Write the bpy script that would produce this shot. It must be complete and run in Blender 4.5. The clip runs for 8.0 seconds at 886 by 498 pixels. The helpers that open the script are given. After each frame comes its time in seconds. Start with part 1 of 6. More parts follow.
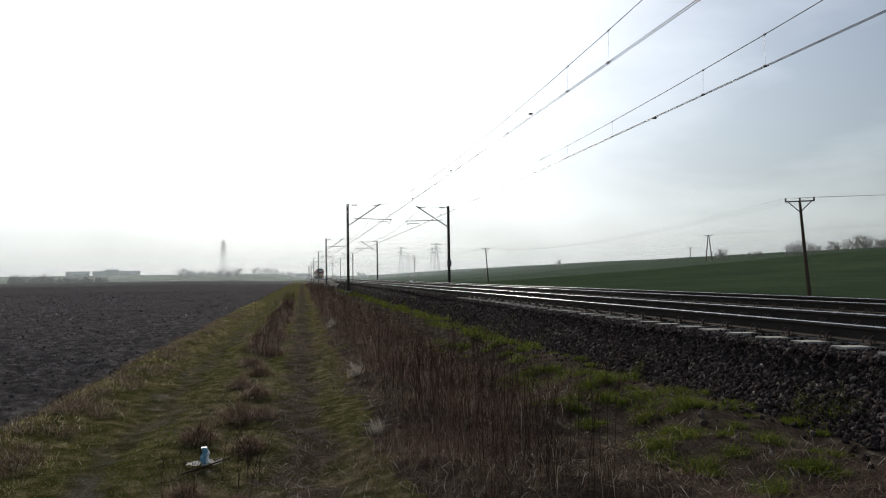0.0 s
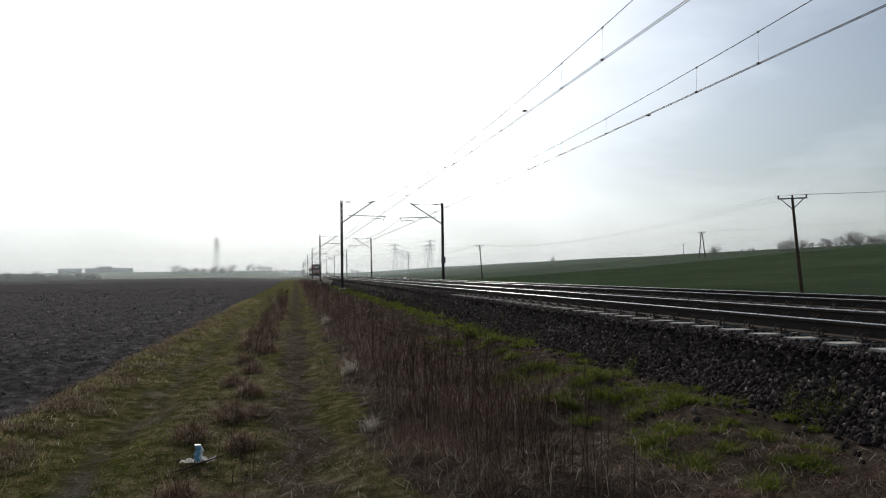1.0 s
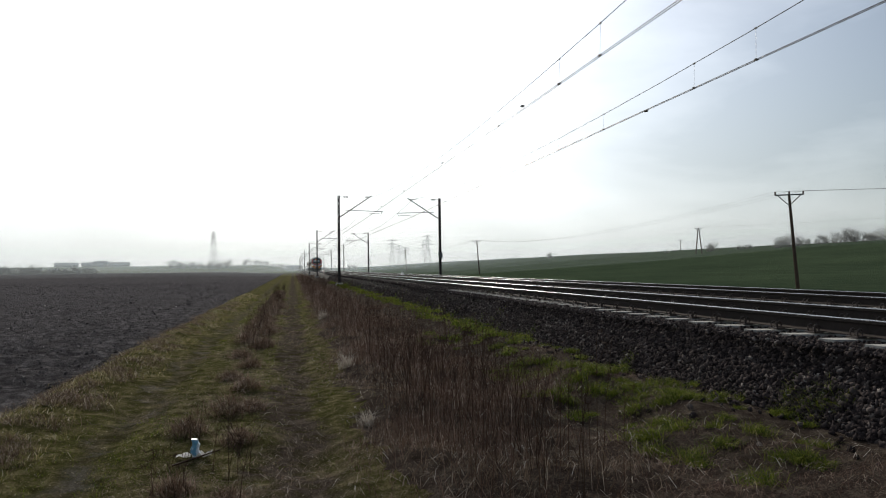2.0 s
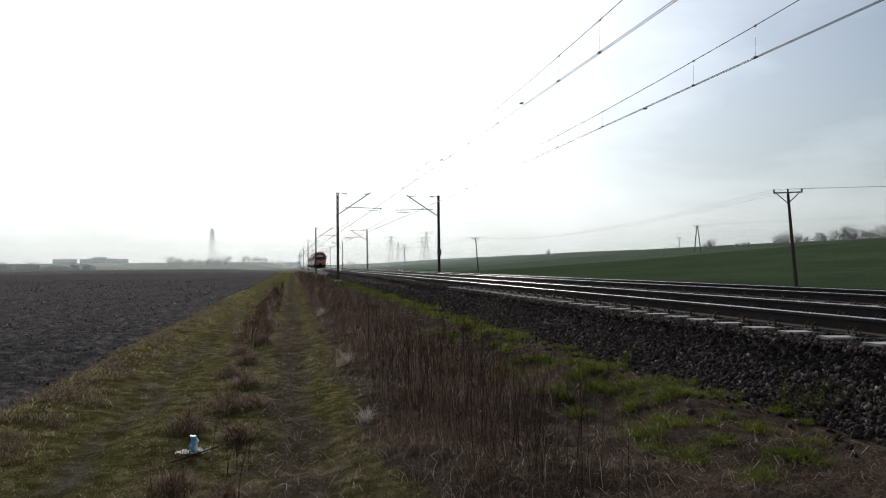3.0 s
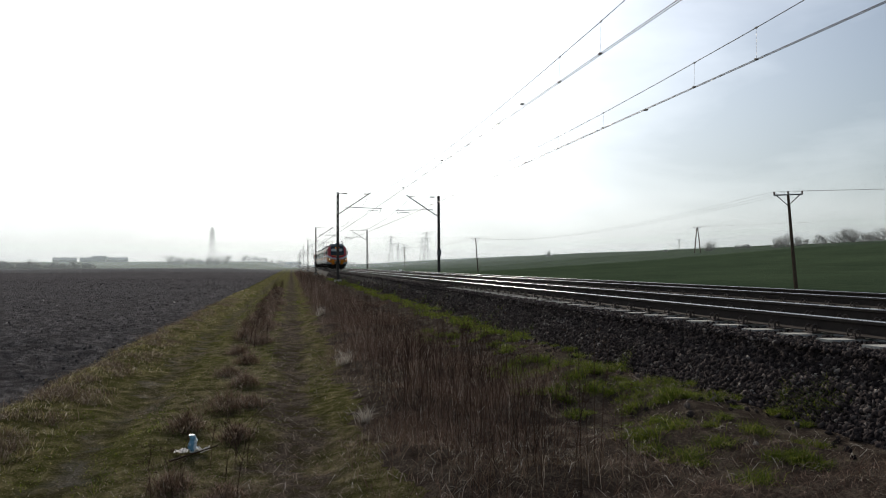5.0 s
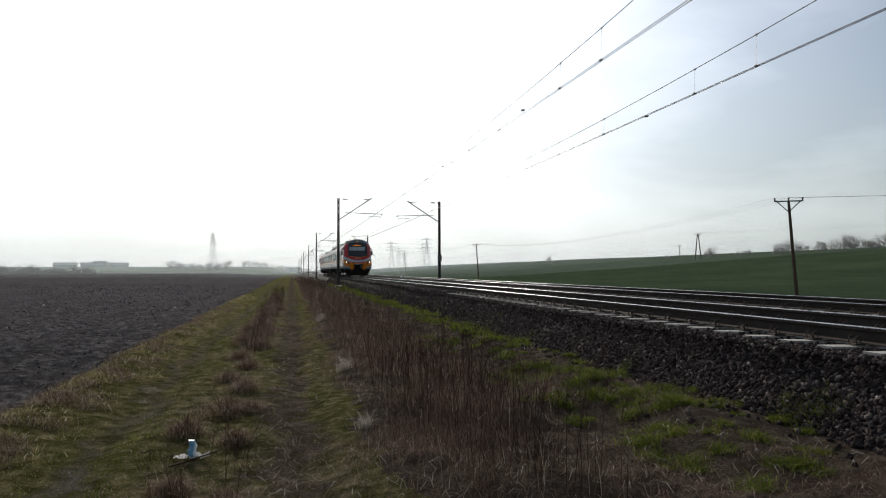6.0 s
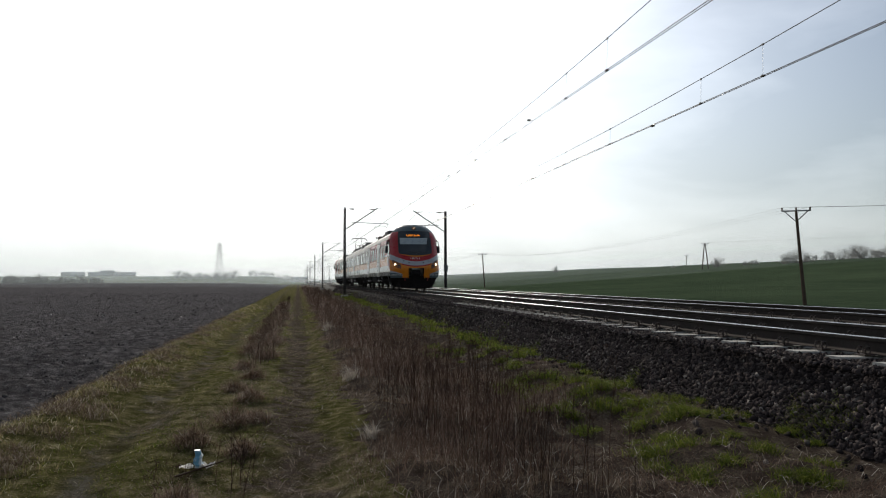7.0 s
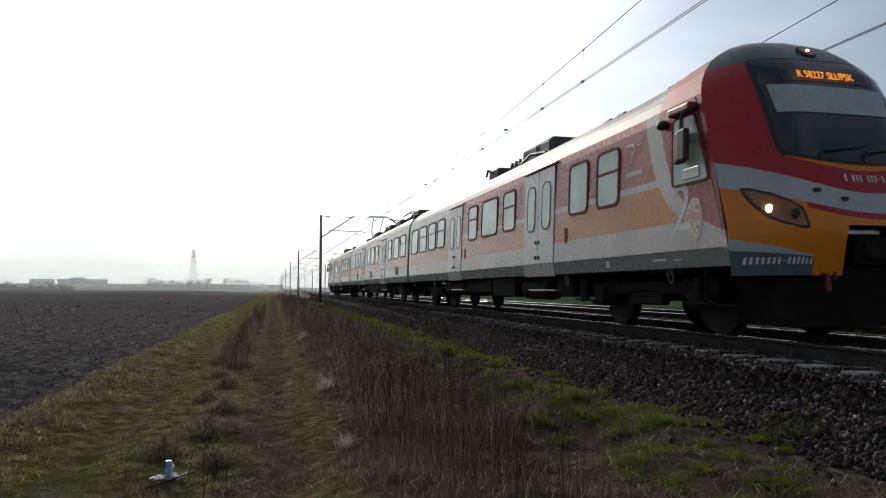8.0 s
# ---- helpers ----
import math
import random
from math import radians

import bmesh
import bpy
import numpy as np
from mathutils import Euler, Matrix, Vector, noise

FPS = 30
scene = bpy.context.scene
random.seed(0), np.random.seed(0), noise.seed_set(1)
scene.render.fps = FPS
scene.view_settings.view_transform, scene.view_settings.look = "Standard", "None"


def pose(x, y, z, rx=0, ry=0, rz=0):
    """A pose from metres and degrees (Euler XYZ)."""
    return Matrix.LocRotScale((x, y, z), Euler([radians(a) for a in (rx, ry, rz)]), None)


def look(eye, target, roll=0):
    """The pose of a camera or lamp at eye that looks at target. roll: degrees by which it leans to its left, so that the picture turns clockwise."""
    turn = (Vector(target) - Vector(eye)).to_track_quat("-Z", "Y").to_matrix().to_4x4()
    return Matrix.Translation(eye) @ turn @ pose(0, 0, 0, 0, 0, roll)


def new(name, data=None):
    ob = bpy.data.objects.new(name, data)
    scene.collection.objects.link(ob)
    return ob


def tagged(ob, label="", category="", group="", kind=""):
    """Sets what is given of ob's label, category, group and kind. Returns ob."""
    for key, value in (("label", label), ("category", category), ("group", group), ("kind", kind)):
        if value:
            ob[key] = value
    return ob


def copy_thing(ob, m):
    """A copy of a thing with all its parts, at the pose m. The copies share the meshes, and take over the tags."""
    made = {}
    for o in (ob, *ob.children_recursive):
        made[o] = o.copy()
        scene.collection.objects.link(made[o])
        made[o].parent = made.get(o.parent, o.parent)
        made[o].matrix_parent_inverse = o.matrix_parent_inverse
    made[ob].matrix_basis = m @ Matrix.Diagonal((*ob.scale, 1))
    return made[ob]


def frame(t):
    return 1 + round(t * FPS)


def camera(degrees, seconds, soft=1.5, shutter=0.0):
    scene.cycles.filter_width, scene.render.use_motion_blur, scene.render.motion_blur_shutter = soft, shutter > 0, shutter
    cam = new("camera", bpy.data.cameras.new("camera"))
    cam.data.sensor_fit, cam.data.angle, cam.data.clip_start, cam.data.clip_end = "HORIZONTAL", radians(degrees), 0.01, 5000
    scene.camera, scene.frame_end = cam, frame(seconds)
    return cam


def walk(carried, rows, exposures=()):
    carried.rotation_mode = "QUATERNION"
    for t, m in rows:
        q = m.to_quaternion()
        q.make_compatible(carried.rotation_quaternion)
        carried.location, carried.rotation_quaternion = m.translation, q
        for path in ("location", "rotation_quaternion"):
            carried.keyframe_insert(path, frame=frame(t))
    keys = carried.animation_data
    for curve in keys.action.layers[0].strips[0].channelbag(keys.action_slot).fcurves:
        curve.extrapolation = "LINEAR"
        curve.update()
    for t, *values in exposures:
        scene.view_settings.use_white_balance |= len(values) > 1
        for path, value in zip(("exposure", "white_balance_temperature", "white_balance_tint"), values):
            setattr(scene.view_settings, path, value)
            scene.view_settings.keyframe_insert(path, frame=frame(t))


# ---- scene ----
cam = camera(65.25, 8.0, soft=1.1, shutter=0.02)
EYE = (0.0, 0.0, 1.6)
RAIL_Z = 1.007          # top of the rails over the path
NEAR_X, FAR_X = 6.55, 10.48   # middle of each track


def aim(turn, tilt, roll):
    """A standing camera turned right of the track and tilted up, in degrees."""
    a, b = radians(turn), radians(tilt)
    way = Vector((math.sin(a) * math.cos(b), math.cos(a) * math.cos(b), math.sin(b)))
    return look(EYE, Vector(EYE) + way * 10, roll)


walk(cam, [(t, aim(a, b, c)) for t, a, b, c in [
    (0.0, 11.531, 2.183, -0.829),
    (0.5, 11.805, 2.077, -0.711),
    (1.0, 12.024, 1.924, -0.850),
    (1.5, 12.123, 1.727, -0.753),
    (1.7, 12.181, 1.640, -0.720),
    (2.8, 12.348, 1.316, -0.600),
    (3.0, 12.347, 1.285, -0.579),
    (3.5, 12.306, 1.296, -0.470),
    (4.0, 12.295, 1.306, -0.520),
    (4.5, 12.303, 1.288, -0.306),
    (4.7, 12.325, 1.275, -0.300),
    (5.8, 12.399, 1.682, -0.190),
    (6.0, 12.311, 1.792, -0.162),
    (6.5, 12.028, 2.179, -0.064),
    (7.0, 11.804, 2.598, -0.120),
    (7.5, 11.835, 2.963, 0.060),
    (7.7, 11.974, 2.990, 0.080),
    (7.8, 12.077, 3.098, 0.080),
    (7.9, 12.228, 3.117, 0.080),
    (8.0, 13.743, 3.305, 0.086),
]], [(0.0, -0.14), (1.5, -0.08), (3.0, 0.0), (8.0, 0.0)])

# ---------------------------------------------------------------- light
SUN_EL, SUN_AZ = radians(25), radians(-2)     # azimuth from +y towards +x
SUN_DIR = Vector((math.sin(SUN_AZ) * math.cos(SUN_EL), math.cos(SUN_AZ) * math.cos(SUN_EL), math.sin(SUN_EL)))
world = bpy.data.worlds.new("hazy_sky")
scene.world = world
world.use_nodes = True
wn, wl = world.node_tree.nodes, world.node_tree.links
wn.clear()


def wnode(kind, **kw):
    n = wn.new(kind)
    for k, v in kw.items():
        if k == "op":
            n.operation = v
        else:
            n.inputs[int(k[1:])].default_value = v
    return n


w_out = wnode("ShaderNodeOutputWorld")
w_bg = wnode("ShaderNodeBackground")
w_bg.inputs[1].default_value = 1.0
sky = wnode("ShaderNodeTexSky")
sky.sky_type, sky.sun_disc = 'NISHITA', False
sky.sun_elevation, sky.sun_rotation = SUN_EL, SUN_AZ
sky.air_density, sky.dust_density, sky.ozone_density = 1.0, 0.25, 1.2
w_co = wnode("ShaderNodeTexCoord")
sky_gain = wnode("ShaderNodeVectorMath", op='SCALE')
sky_gain.inputs["Scale"].default_value = 0.060
wl.new(sky.outputs[0], sky_gain.inputs[0])
# grey-blue haze veils the sky low down
w_sep = wnode("ShaderNodeSeparateXYZ")
wl.new(w_co.outputs["Generated"], w_sep.inputs[0])
w_low = wnode("ShaderNodeMapRange")
w_low.interpolation_type = 'SMOOTHSTEP'
for i, v in ((1, -0.02), (2, 0.34), (3, 0.9), (4, 0.0)):
    w_low.inputs[i].default_value = v
wl.new(w_sep.outputs["Z"], w_low.inputs[0])
w_veil = wnode("ShaderNodeMix")
w_veil.data_type = 'RGBA'
w_veil.inputs[7].default_value = (0.26, 0.305, 0.32, 1)
wl.new(w_low.outputs[0], w_veil.inputs[0])
wl.new(sky_gain.outputs[0], w_veil.inputs[6])
# thin high cloud scatters sunlight round the sun
w_dot = wnode("ShaderNodeVectorMath", op='DOT_PRODUCT')
w_dot.inputs[1].default_value = SUN_DIR
wl.new(w_co.outputs["Generated"], w_dot.inputs[0])
w_max = wnode("ShaderNodeMath", op='MAXIMUM', _1=0.0)
wl.new(w_dot.outputs["Value"], w_max.inputs[0])
halo = None
for power, gain in ((3.0, 0.44), (7.0, 0.75)):
    p = wnode("ShaderNodeMath", op='POWER', _1=power)
    g = wnode("ShaderNodeMath", op='MULTIPLY', _1=gain)
    wl.new(w_max.outputs[0], p.inputs[0])
    wl.new(p.outputs[0], g.inputs[0])
    if halo is None:
        halo = g
    else:
        a = wnode("ShaderNodeMath", op='ADD')
        wl.new(halo.outputs[0], a.inputs[0])
        wl.new(g.outputs[0], a.inputs[1])
        halo = a
# wisps of cloud, stretched along the horizon
w_map = wnode("ShaderNodeMapping")
w_map.inputs["Scale"].default_value = (1.0, 1.0, 3.2)
wl.new(w_co.outputs["Generated"], w_map.inputs[0])
w_noise = wnode("ShaderNodeTexNoise")
w_noise.inputs["Scale"].default_value = 2.3
w_noise.inputs["Detail"].default_value = 6.0
w_noise.inputs["Distortion"].default_value = 0.4
wl.new(w_map.outputs[0], w_noise.inputs["Vector"])
w_ramp = wnode("ShaderNodeMapRange")
for i, v in ((1, 0.35), (2, 0.75), (3, 0.0), (4, 0.36)):
    w_ramp.inputs[i].default_value = v
wl.new(w_noise.outputs[0], w_ramp.inputs[0])
w_sum2 = wnode("ShaderNodeMath", op='ADD')
wl.new(w_ramp.outputs[0], w_sum2.inputs[0])
wl.new(halo.outputs[0], w_sum2.inputs[1])
w_white = wnode("ShaderNodeVectorMath", op='SCALE')
w_white.inputs[0].default_value = (1.0, 1.0, 1.0)
wl.new(w_sum2.outputs[0], w_white.inputs["Scale"])
w_add = wnode("ShaderNodeVectorMath", op='ADD')
wl.new(w_veil.outputs[2], w_add.inputs[0])
wl.new(w_white.outputs[0], w_add.inputs[1])
wl.new(w_add.outputs[0], w_bg.inputs[0])
wl.new(w_bg.outputs[0], w_out.inputs[0])

sun_data = bpy.data.lights.new("sun", 'SUN')
sun_data.energy, sun_data.angle, sun_data.color = 4.0, radians(2.5), (1.0, 0.93, 0.82)
sun = new("sun", sun_data)
sun.matrix_world = look(SUN_DIR * 100, (0, 0, 0))


# ---------------------------------------------------------------- materials
class Mat:
    """A small wrapper to lay out a node material."""

    def __init__(self, name, rough=0.7, metal=0.0, spec=0.5):
        self.m = bpy.data.materials.new(name)
        self.m.use_nodes = True
        self.nt = self.m.node_tree
        self.b = self.nt.nodes["Principled BSDF"]
        self.b.inputs["Roughness"].default_value = rough
        self.b.inputs["Metallic"].default_value = metal
        self.b.inputs["Specular IOR Level"].default_value = spec
        self.co = self.nt.nodes.new("ShaderNodeTexCoord").outputs["Object"]

    def link(self, a, b):
        self.nt.links.new(a, b)

    def noise(self, scale, detail=4.0, rough=0.55, stretch=None, dist=0.0):
        n = self.nt.nodes.new("ShaderNodeTexNoise")
        n.inputs["Scale"].default_value = scale
        n.inputs["Detail"].default_value = detail
        n.inputs["Roughness"].default_value = rough
        n.inputs["Distortion"].default_value = dist
        v = self.co
        if stretch:
            mp = self.nt.nodes.new("ShaderNodeMapping")
            mp.inputs["Scale"].default_value = stretch
            self.link(v, mp.inputs[0])
            v = mp.outputs[0]
        self.link(v, n.inputs["Vector"])
        return n.outputs[0]

    def ramp(self, value, stops):
        r = self.nt.nodes.new("ShaderNodeValToRGB")
        e = r.color_ramp.elements
        e[0].position, e[0].color = stops[0][0], (*stops[0][1], 1)
        e[1].position, e[1].color = stops[-1][0], (*stops[-1][1], 1)
        for pos, col in stops[1:-1]:
            x = e.new(pos)
            x.color = (*col, 1)
        self.link(value, r.inputs[0])
        return r.outputs[0]

    def math(self, op, a, b=None, c=None):
        n = self.nt.nodes.new("ShaderNodeMath")
        n.operation = op
        for i, v in enumerate((a, b, c)):
            if v is None:
                continue
            if isinstance(v, (int, float)):
                n.inputs[i].default_value = v
            else:
                self.link(v, n.inputs[i])
        return n.outputs[0]

    def span(self, v, lo, hi, a=0.0, b=1.0):
        n = self.nt.nodes.new("ShaderNodeMapRange")
        self.link(v, n.inputs[0])
        for i, x in enumerate((lo, hi, a, b)):
            n.inputs[i + 1].default_value = x
        return n.outputs[0]

    def mix(self, fac, a, b, mode='MIX'):
        n = self.nt.nodes.new("ShaderNodeMix")
        n.data_type, n.blend_type = 'RGBA', mode
        for sock, v in ((n.inputs[0], fac), (n.inputs[6], a), (n.inputs[7], b)):
            if isinstance(v, (int, float)):
                sock.default_value = v
            elif isinstance(v, tuple):
                sock.default_value = (*v, 1)
            else:
                self.link(v, sock)
        return n.outputs[2]

    def xyz(self):
        n = self.nt.nodes.new("ShaderNodeSeparateXYZ")
        self.link(self.co, n.inputs[0])
        return n.outputs

    def color(self, v):
        if isinstance(v, tuple):
            self.b.inputs["Base Color"].default_value = (*v, 1)
        else:
            self.link(v, self.b.inputs["Base Color"])
        return self

    def roughness(self, v):
        self.link(v, self.b.inputs["Roughness"])
        return self

    def bump(self, v, strength=0.4, distance=0.01):
        n = self.nt.nodes.new("ShaderNodeBump")
        n.inputs["Strength"].default_value = strength
        n.inputs["Distance"].default_value = distance
        self.link(v, n.inputs["Height"])
        self.link(n.outputs[0], self.b.inputs["Normal"])
        return self

    def island(self):
        return self.nt.nodes.new("ShaderNodeNewGeometry").outputs["Random Per Island"]

    def obrandom(self):
        return self.nt.nodes.new("ShaderNodeObjectInfo").outputs["Random"]

    def translucent(self, share, source):
        """Lets light through thin leaves and blades."""
        out = self.nt.nodes["Material Output"]
        t = self.nt.nodes.new("ShaderNodeBsdfTranslucent")
        self.link(source, t.inputs[0])
        mx = self.nt.nodes.new("ShaderNodeMixShader")
        mx.inputs[0].default_value = share
        self.link(self.b.outputs[0], mx.inputs[1])
        self.link(t.outputs[0], mx.inputs[2])
        self.link(mx.outputs[0], out.inputs[0])
        return self

    def emit(self, col, strength):
        self.b.inputs["Emission Color"].default_value = (*col, 1)
        self.b.inputs["Emission Strength"].default_value = strength
        return self


def plain(name, col, rough=0.6, metal=0.0, grain=18.0, vary=0.25, bump=0.1):
    """A painted, cast or rusted surface with two scales of variation."""
    m = Mat(name, rough, metal, 0.5 if rough < 0.7 else 0.04)
    a = m.noise(grain, 6)
    b = m.noise(grain * 0.11, 3)
    k = m.math('MULTIPLY_ADD', a, 0.6, m.math('MULTIPLY', b, 0.4))
    lo = tuple(c * (1 - vary) for c in col)
    hi = tuple(min(1, c * (1 + vary)) for c in col)
    m.color(m.ramp(k, [(0.3, lo), (0.7, hi)]))
    m.roughness(m.span(a, 0.3, 0.7, max(0.02, rough - 0.1), min(1, rough + 0.1)))
    if bump:
        m.bump(a, bump, 0.01)
    return m.m


def make_ground():
    m = Mat("ground_soil_and_grass", 1.0, spec=0.0)
    x, y, z = m.xyz()[0:3]
    wob = m.math('MULTIPLY_ADD', m.noise(0.8, 4), 1.3, -0.65)
    wob2 = m.math('MULTIPLY_ADD', m.noise(3.5, 4), 0.5, -0.25)
    xw = m.math('ADD', x, m.math('ADD', wob, wob2))
    fine = m.noise(48, 8, 0.78)
    mid = m.noise(5, 5, 0.6)
    wide = m.noise(0.05, 4, 0.6)
    soil = m.ramp(m.math('MULTIPLY_ADD', fine, 0.55, m.math('MULTIPLY', mid, 0.45)),
                  [(0.37, (0.020, 0.019, 0.020)), (0.5, (0.066, 0.062, 0.064)), (0.62, (0.21, 0.20, 0.20))])
    furrow = m.noise(1.0, 4, 0.6, (1.6, 0.12, 1.0))
    soil = m.mix(m.span(furrow, 0.45, 0.7, 0.0, 0.55), soil, m.mix(1.0, soil, (0.55, 0.53, 0.52), 'MULTIPLY'))
    soil = m.mix(m.span(wide, 0.35, 0.65), soil, m.mix(0.35, soil, (0.105, 0.098, 0.098)))
    grass = m.ramp(m.math('MULTIPLY_ADD', fine, 0.5, m.math('MULTIPLY', mid, 0.5)),
                   [(0.36, (0.022, 0.024, 0.010)), (0.5, (0.078, 0.075, 0.029)), (0.64, (0.25, 0.21, 0.12))])
    litter = m.ramp(m.math('MULTIPLY_ADD', fine, 0.6, m.math('MULTIPLY', mid, 0.4)),
                    [(0.36, (0.018, 0.014, 0.012)), (0.5, (0.062, 0.049, 0.040)), (0.66, (0.18, 0.15, 0.12))])
    rows = m.noise(1.0, 3, 0.5, (3.0, 0.06, 1.0))
    crop = m.ramp(m.math('MULTIPLY_ADD', m.noise(9, 6, 0.75), 0.6, m.math('MULTIPLY_ADD', rows, 0.25, m.math('MULTIPLY', m.noise(0.07, 3), 0.15))),
                  [(0.36, (0.020, 0.030, 0.019)), (0.5, (0.042, 0.061, 0.036)), (0.64, (0.076, 0.098, 0.053))])
    # meadow far out, left of the ploughed field
    mead = m.ramp(m.noise(0.02, 5), [(0.35, (0.06, 0.075, 0.04)), (0.65, (0.11, 0.115, 0.07))])
    col = m.mix(m.math('GREATER_THAN', xw, -3.1), soil, grass)
    rut1 = m.math('SUBTRACT', 1.0, m.span(m.math('ABSOLUTE', m.math('ADD', xw, 1.75)), 0.04, 0.26, 0.45))
    rut2 = m.math('SUBTRACT', 1.0, m.span(m.math('ABSOLUTE', m.math('ADD', xw, 0.03)), 0.16, 0.42))
    rut = m.math('MULTIPLY', m.math('MAXIMUM', rut1, rut2), m.span(mid, 0.25, 0.5))
    col = m.mix(rut, col, litter)
    worn = m.math('MULTIPLY', rut1, m.span(m.noise(2.2, 5, 0.7), 0.5, 0.62))
    col = m.mix(worn, col, m.ramp(fine, [(0.35, (0.06, 0.054, 0.048)), (0.65, (0.26, 0.24, 0.215))]))
    col = m.mix(m.math('GREATER_THAN', xw, 0.75), col, litter)
    col = m.mix(m.math('MULTIPLY', m.math('GREATER_THAN', xw, 2.7), m.span(mid, 0.62, 0.8)), col, grass)
    col = m.mix(m.math('GREATER_THAN', x, 14.6), col, crop)
    far = m.math('MULTIPLY', m.math('GREATER_THAN', y, m.math('MULTIPLY_ADD', x, 0.12, 300.0)), m.math('LESS_THAN', x, 14.6))
    col = m.mix(far, col, mead)
    m.color(col)
    m.bump(m.math('MULTIPLY_ADD', fine, 0.4, m.math('MULTIPLY', mid, 0.6)), 1.0, 0.16)
    return m.m


def blade_mat(name, stops, share=0.45, rough=0.75):
    m = Mat(name, rough, spec=0.05)
    c = m.ramp(m.island(), stops)
    c = m.mix(m.span(m.noise(0.9, 3), 0.3, 0.7, 0.0, 0.55), c, m.mix(0.5, c, (0.03, 0.028, 0.014)))
    m.color(c)
    m.translucent(share, c)
    return m.m


GROUND = make_ground()
TUSSOCK = blade_mat("brown_tussock_blade", [(0.0, (0.052, 0.032, 0.023)), (0.6, (0.155, 0.095, 0.065)), (0.95, (0.28, 0.19, 0.135)), (1.0, (0.48, 0.41, 0.33))], 0.2)
GREEN_BLADE = blade_mat("green_grass_blade", [(0.0, (0.035, 0.060, 0.008)), (0.6, (0.100, 0.135, 0.016)), (0.95, (0.22, 0.235, 0.040)), (1.0, (0.34, 0.29, 0.14))])
OLIVE_BLADE = blade_mat("olive_grass_blade", [(0.0, (0.06, 0.070, 0.018)), (0.4, (0.175, 0.160, 0.052)), (0.78, (0.33, 0.265, 0.135)), (1.0, (0.62, 0.56, 0.43))])
DRY_BLADE = blade_mat("dry_grass_blade", [(0.0, (0.050, 0.032, 0.022)), (0.5, (0.135, 0.09, 0.06)), (0.88, (0.29, 0.22, 0.16)), (1.0, (0.52, 0.46, 0.38))], 0.28)
RED_BLADE = blade_mat("reddish_dry_weed", [(0.0, (0.046, 0.027, 0.021)), (0.5, (0.128, 0.080, 0.063)), (0.92, (0.25, 0.175, 0.137)), (1.0, (0.52, 0.45, 0.37))], 0.22)
BLEACHED = blade_mat("bleached_straw", [(0.0, (0.22, 0.18, 0.14)), (0.6, (0.45, 0.40, 0.34)), (1.0, (0.62, 0.58, 0.52))], 0.3)
STALK = blade_mat("dead_brown_stalk", [(0.0, (0.035, 0.02, 0.014)), (1.0, (0.09, 0.055, 0.038))], 0.05)


def make_stone():
    m = Mat("ballast_stone", 0.95, spec=0.02)
    c = m.ramp(m.island(), [(0.0, (0.020, 0.017, 0.018)), (0.5, (0.046, 0.038, 0.038)), (0.85, (0.082, 0.069, 0.066)), (0.97, (0.13, 0.116, 0.110)), (1.0, (0.28, 0.26, 0.24))])
    f = m.noise(45, 5, 0.7)
    m.color(m.mix(0.6, c, m.mix(1.0, c, m.ramp(f, [(0.3, (0.45, 0.42, 0.4)), (0.7, (1.0, 0.97, 0.94))]), 'MULTIPLY')))
    m.bump(f, 0.4, 0.006)
    return m.m


def make_clod():
    m = Mat("soil_clod", 1.0, spec=0.0)
    c = m.ramp(m.island(), [(0.0, (0.035, 0.033, 0.034)), (0.6, (0.085, 0.079, 0.079)), (0.97, (0.16, 0.15, 0.148)), (1.0, (0.42, 0.40, 0.37))])
    m.color(c)
    m.bump(m.noise(60, 5, 0.7), 0.6, 0.01)
    return m.m


STONE = make_stone()
CLOD = make_clod()
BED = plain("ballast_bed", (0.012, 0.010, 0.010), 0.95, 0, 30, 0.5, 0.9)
CONCRETE = plain("sleeper_concrete", (0.34, 0.33, 0.305), 0.85, 0, 40, 0.22, 0.3)
RAIL_RUST = plain("rusty_rail_web", (0.043, 0.036, 0.032), 0.8, 0.1, 22, 0.3, 0.25)
RAIL_SHINE = plain("polished_rail_head", (0.22, 0.22, 0.23), 0.22, 1.0, 9, 0.08, 0.0)
CLIP = plain("rusty_spring_clip", (0.06, 0.045, 0.038), 0.6, 0.3, 60, 0.3, 0.2)
MAST = plain("weathered_mast_steel", (0.05, 0.047, 0.044), 0.75, 0.1, 14, 0.3, 0.2)
GALV = plain("galvanised_steel", (0.10, 0.10, 0.10), 0.6, 0.2, 20, 0.2, 0.0)
WIRE = plain("tarnished_copper_wire", (0.09, 0.075, 0.06), 0.5, 0.7, 30, 0.2, 0.0)
INSUL = plain("brown_glazed_insulator", (0.10, 0.05, 0.03), 0.25, 0, 20, 0.2, 0.0)
TIMBER = plain("tarred_pole_timber", (0.085, 0.06, 0.045), 0.85, 0, 25, 0.35, 0.4)
BARK = plain("bare_branch_bark", (0.30, 0.28, 0.26), 0.9, 0, 6, 0.3, 0.0)
BARN = plain("grey_barn_wall", (0.30, 0.29, 0.27), 0.9, 0, 1.5, 0.2, 0.0)
BARN_ROOF = plain("grey_sheet_roof", (0.24, 0.24, 0.25), 0.8, 0, 1.2, 0.2, 0.0)


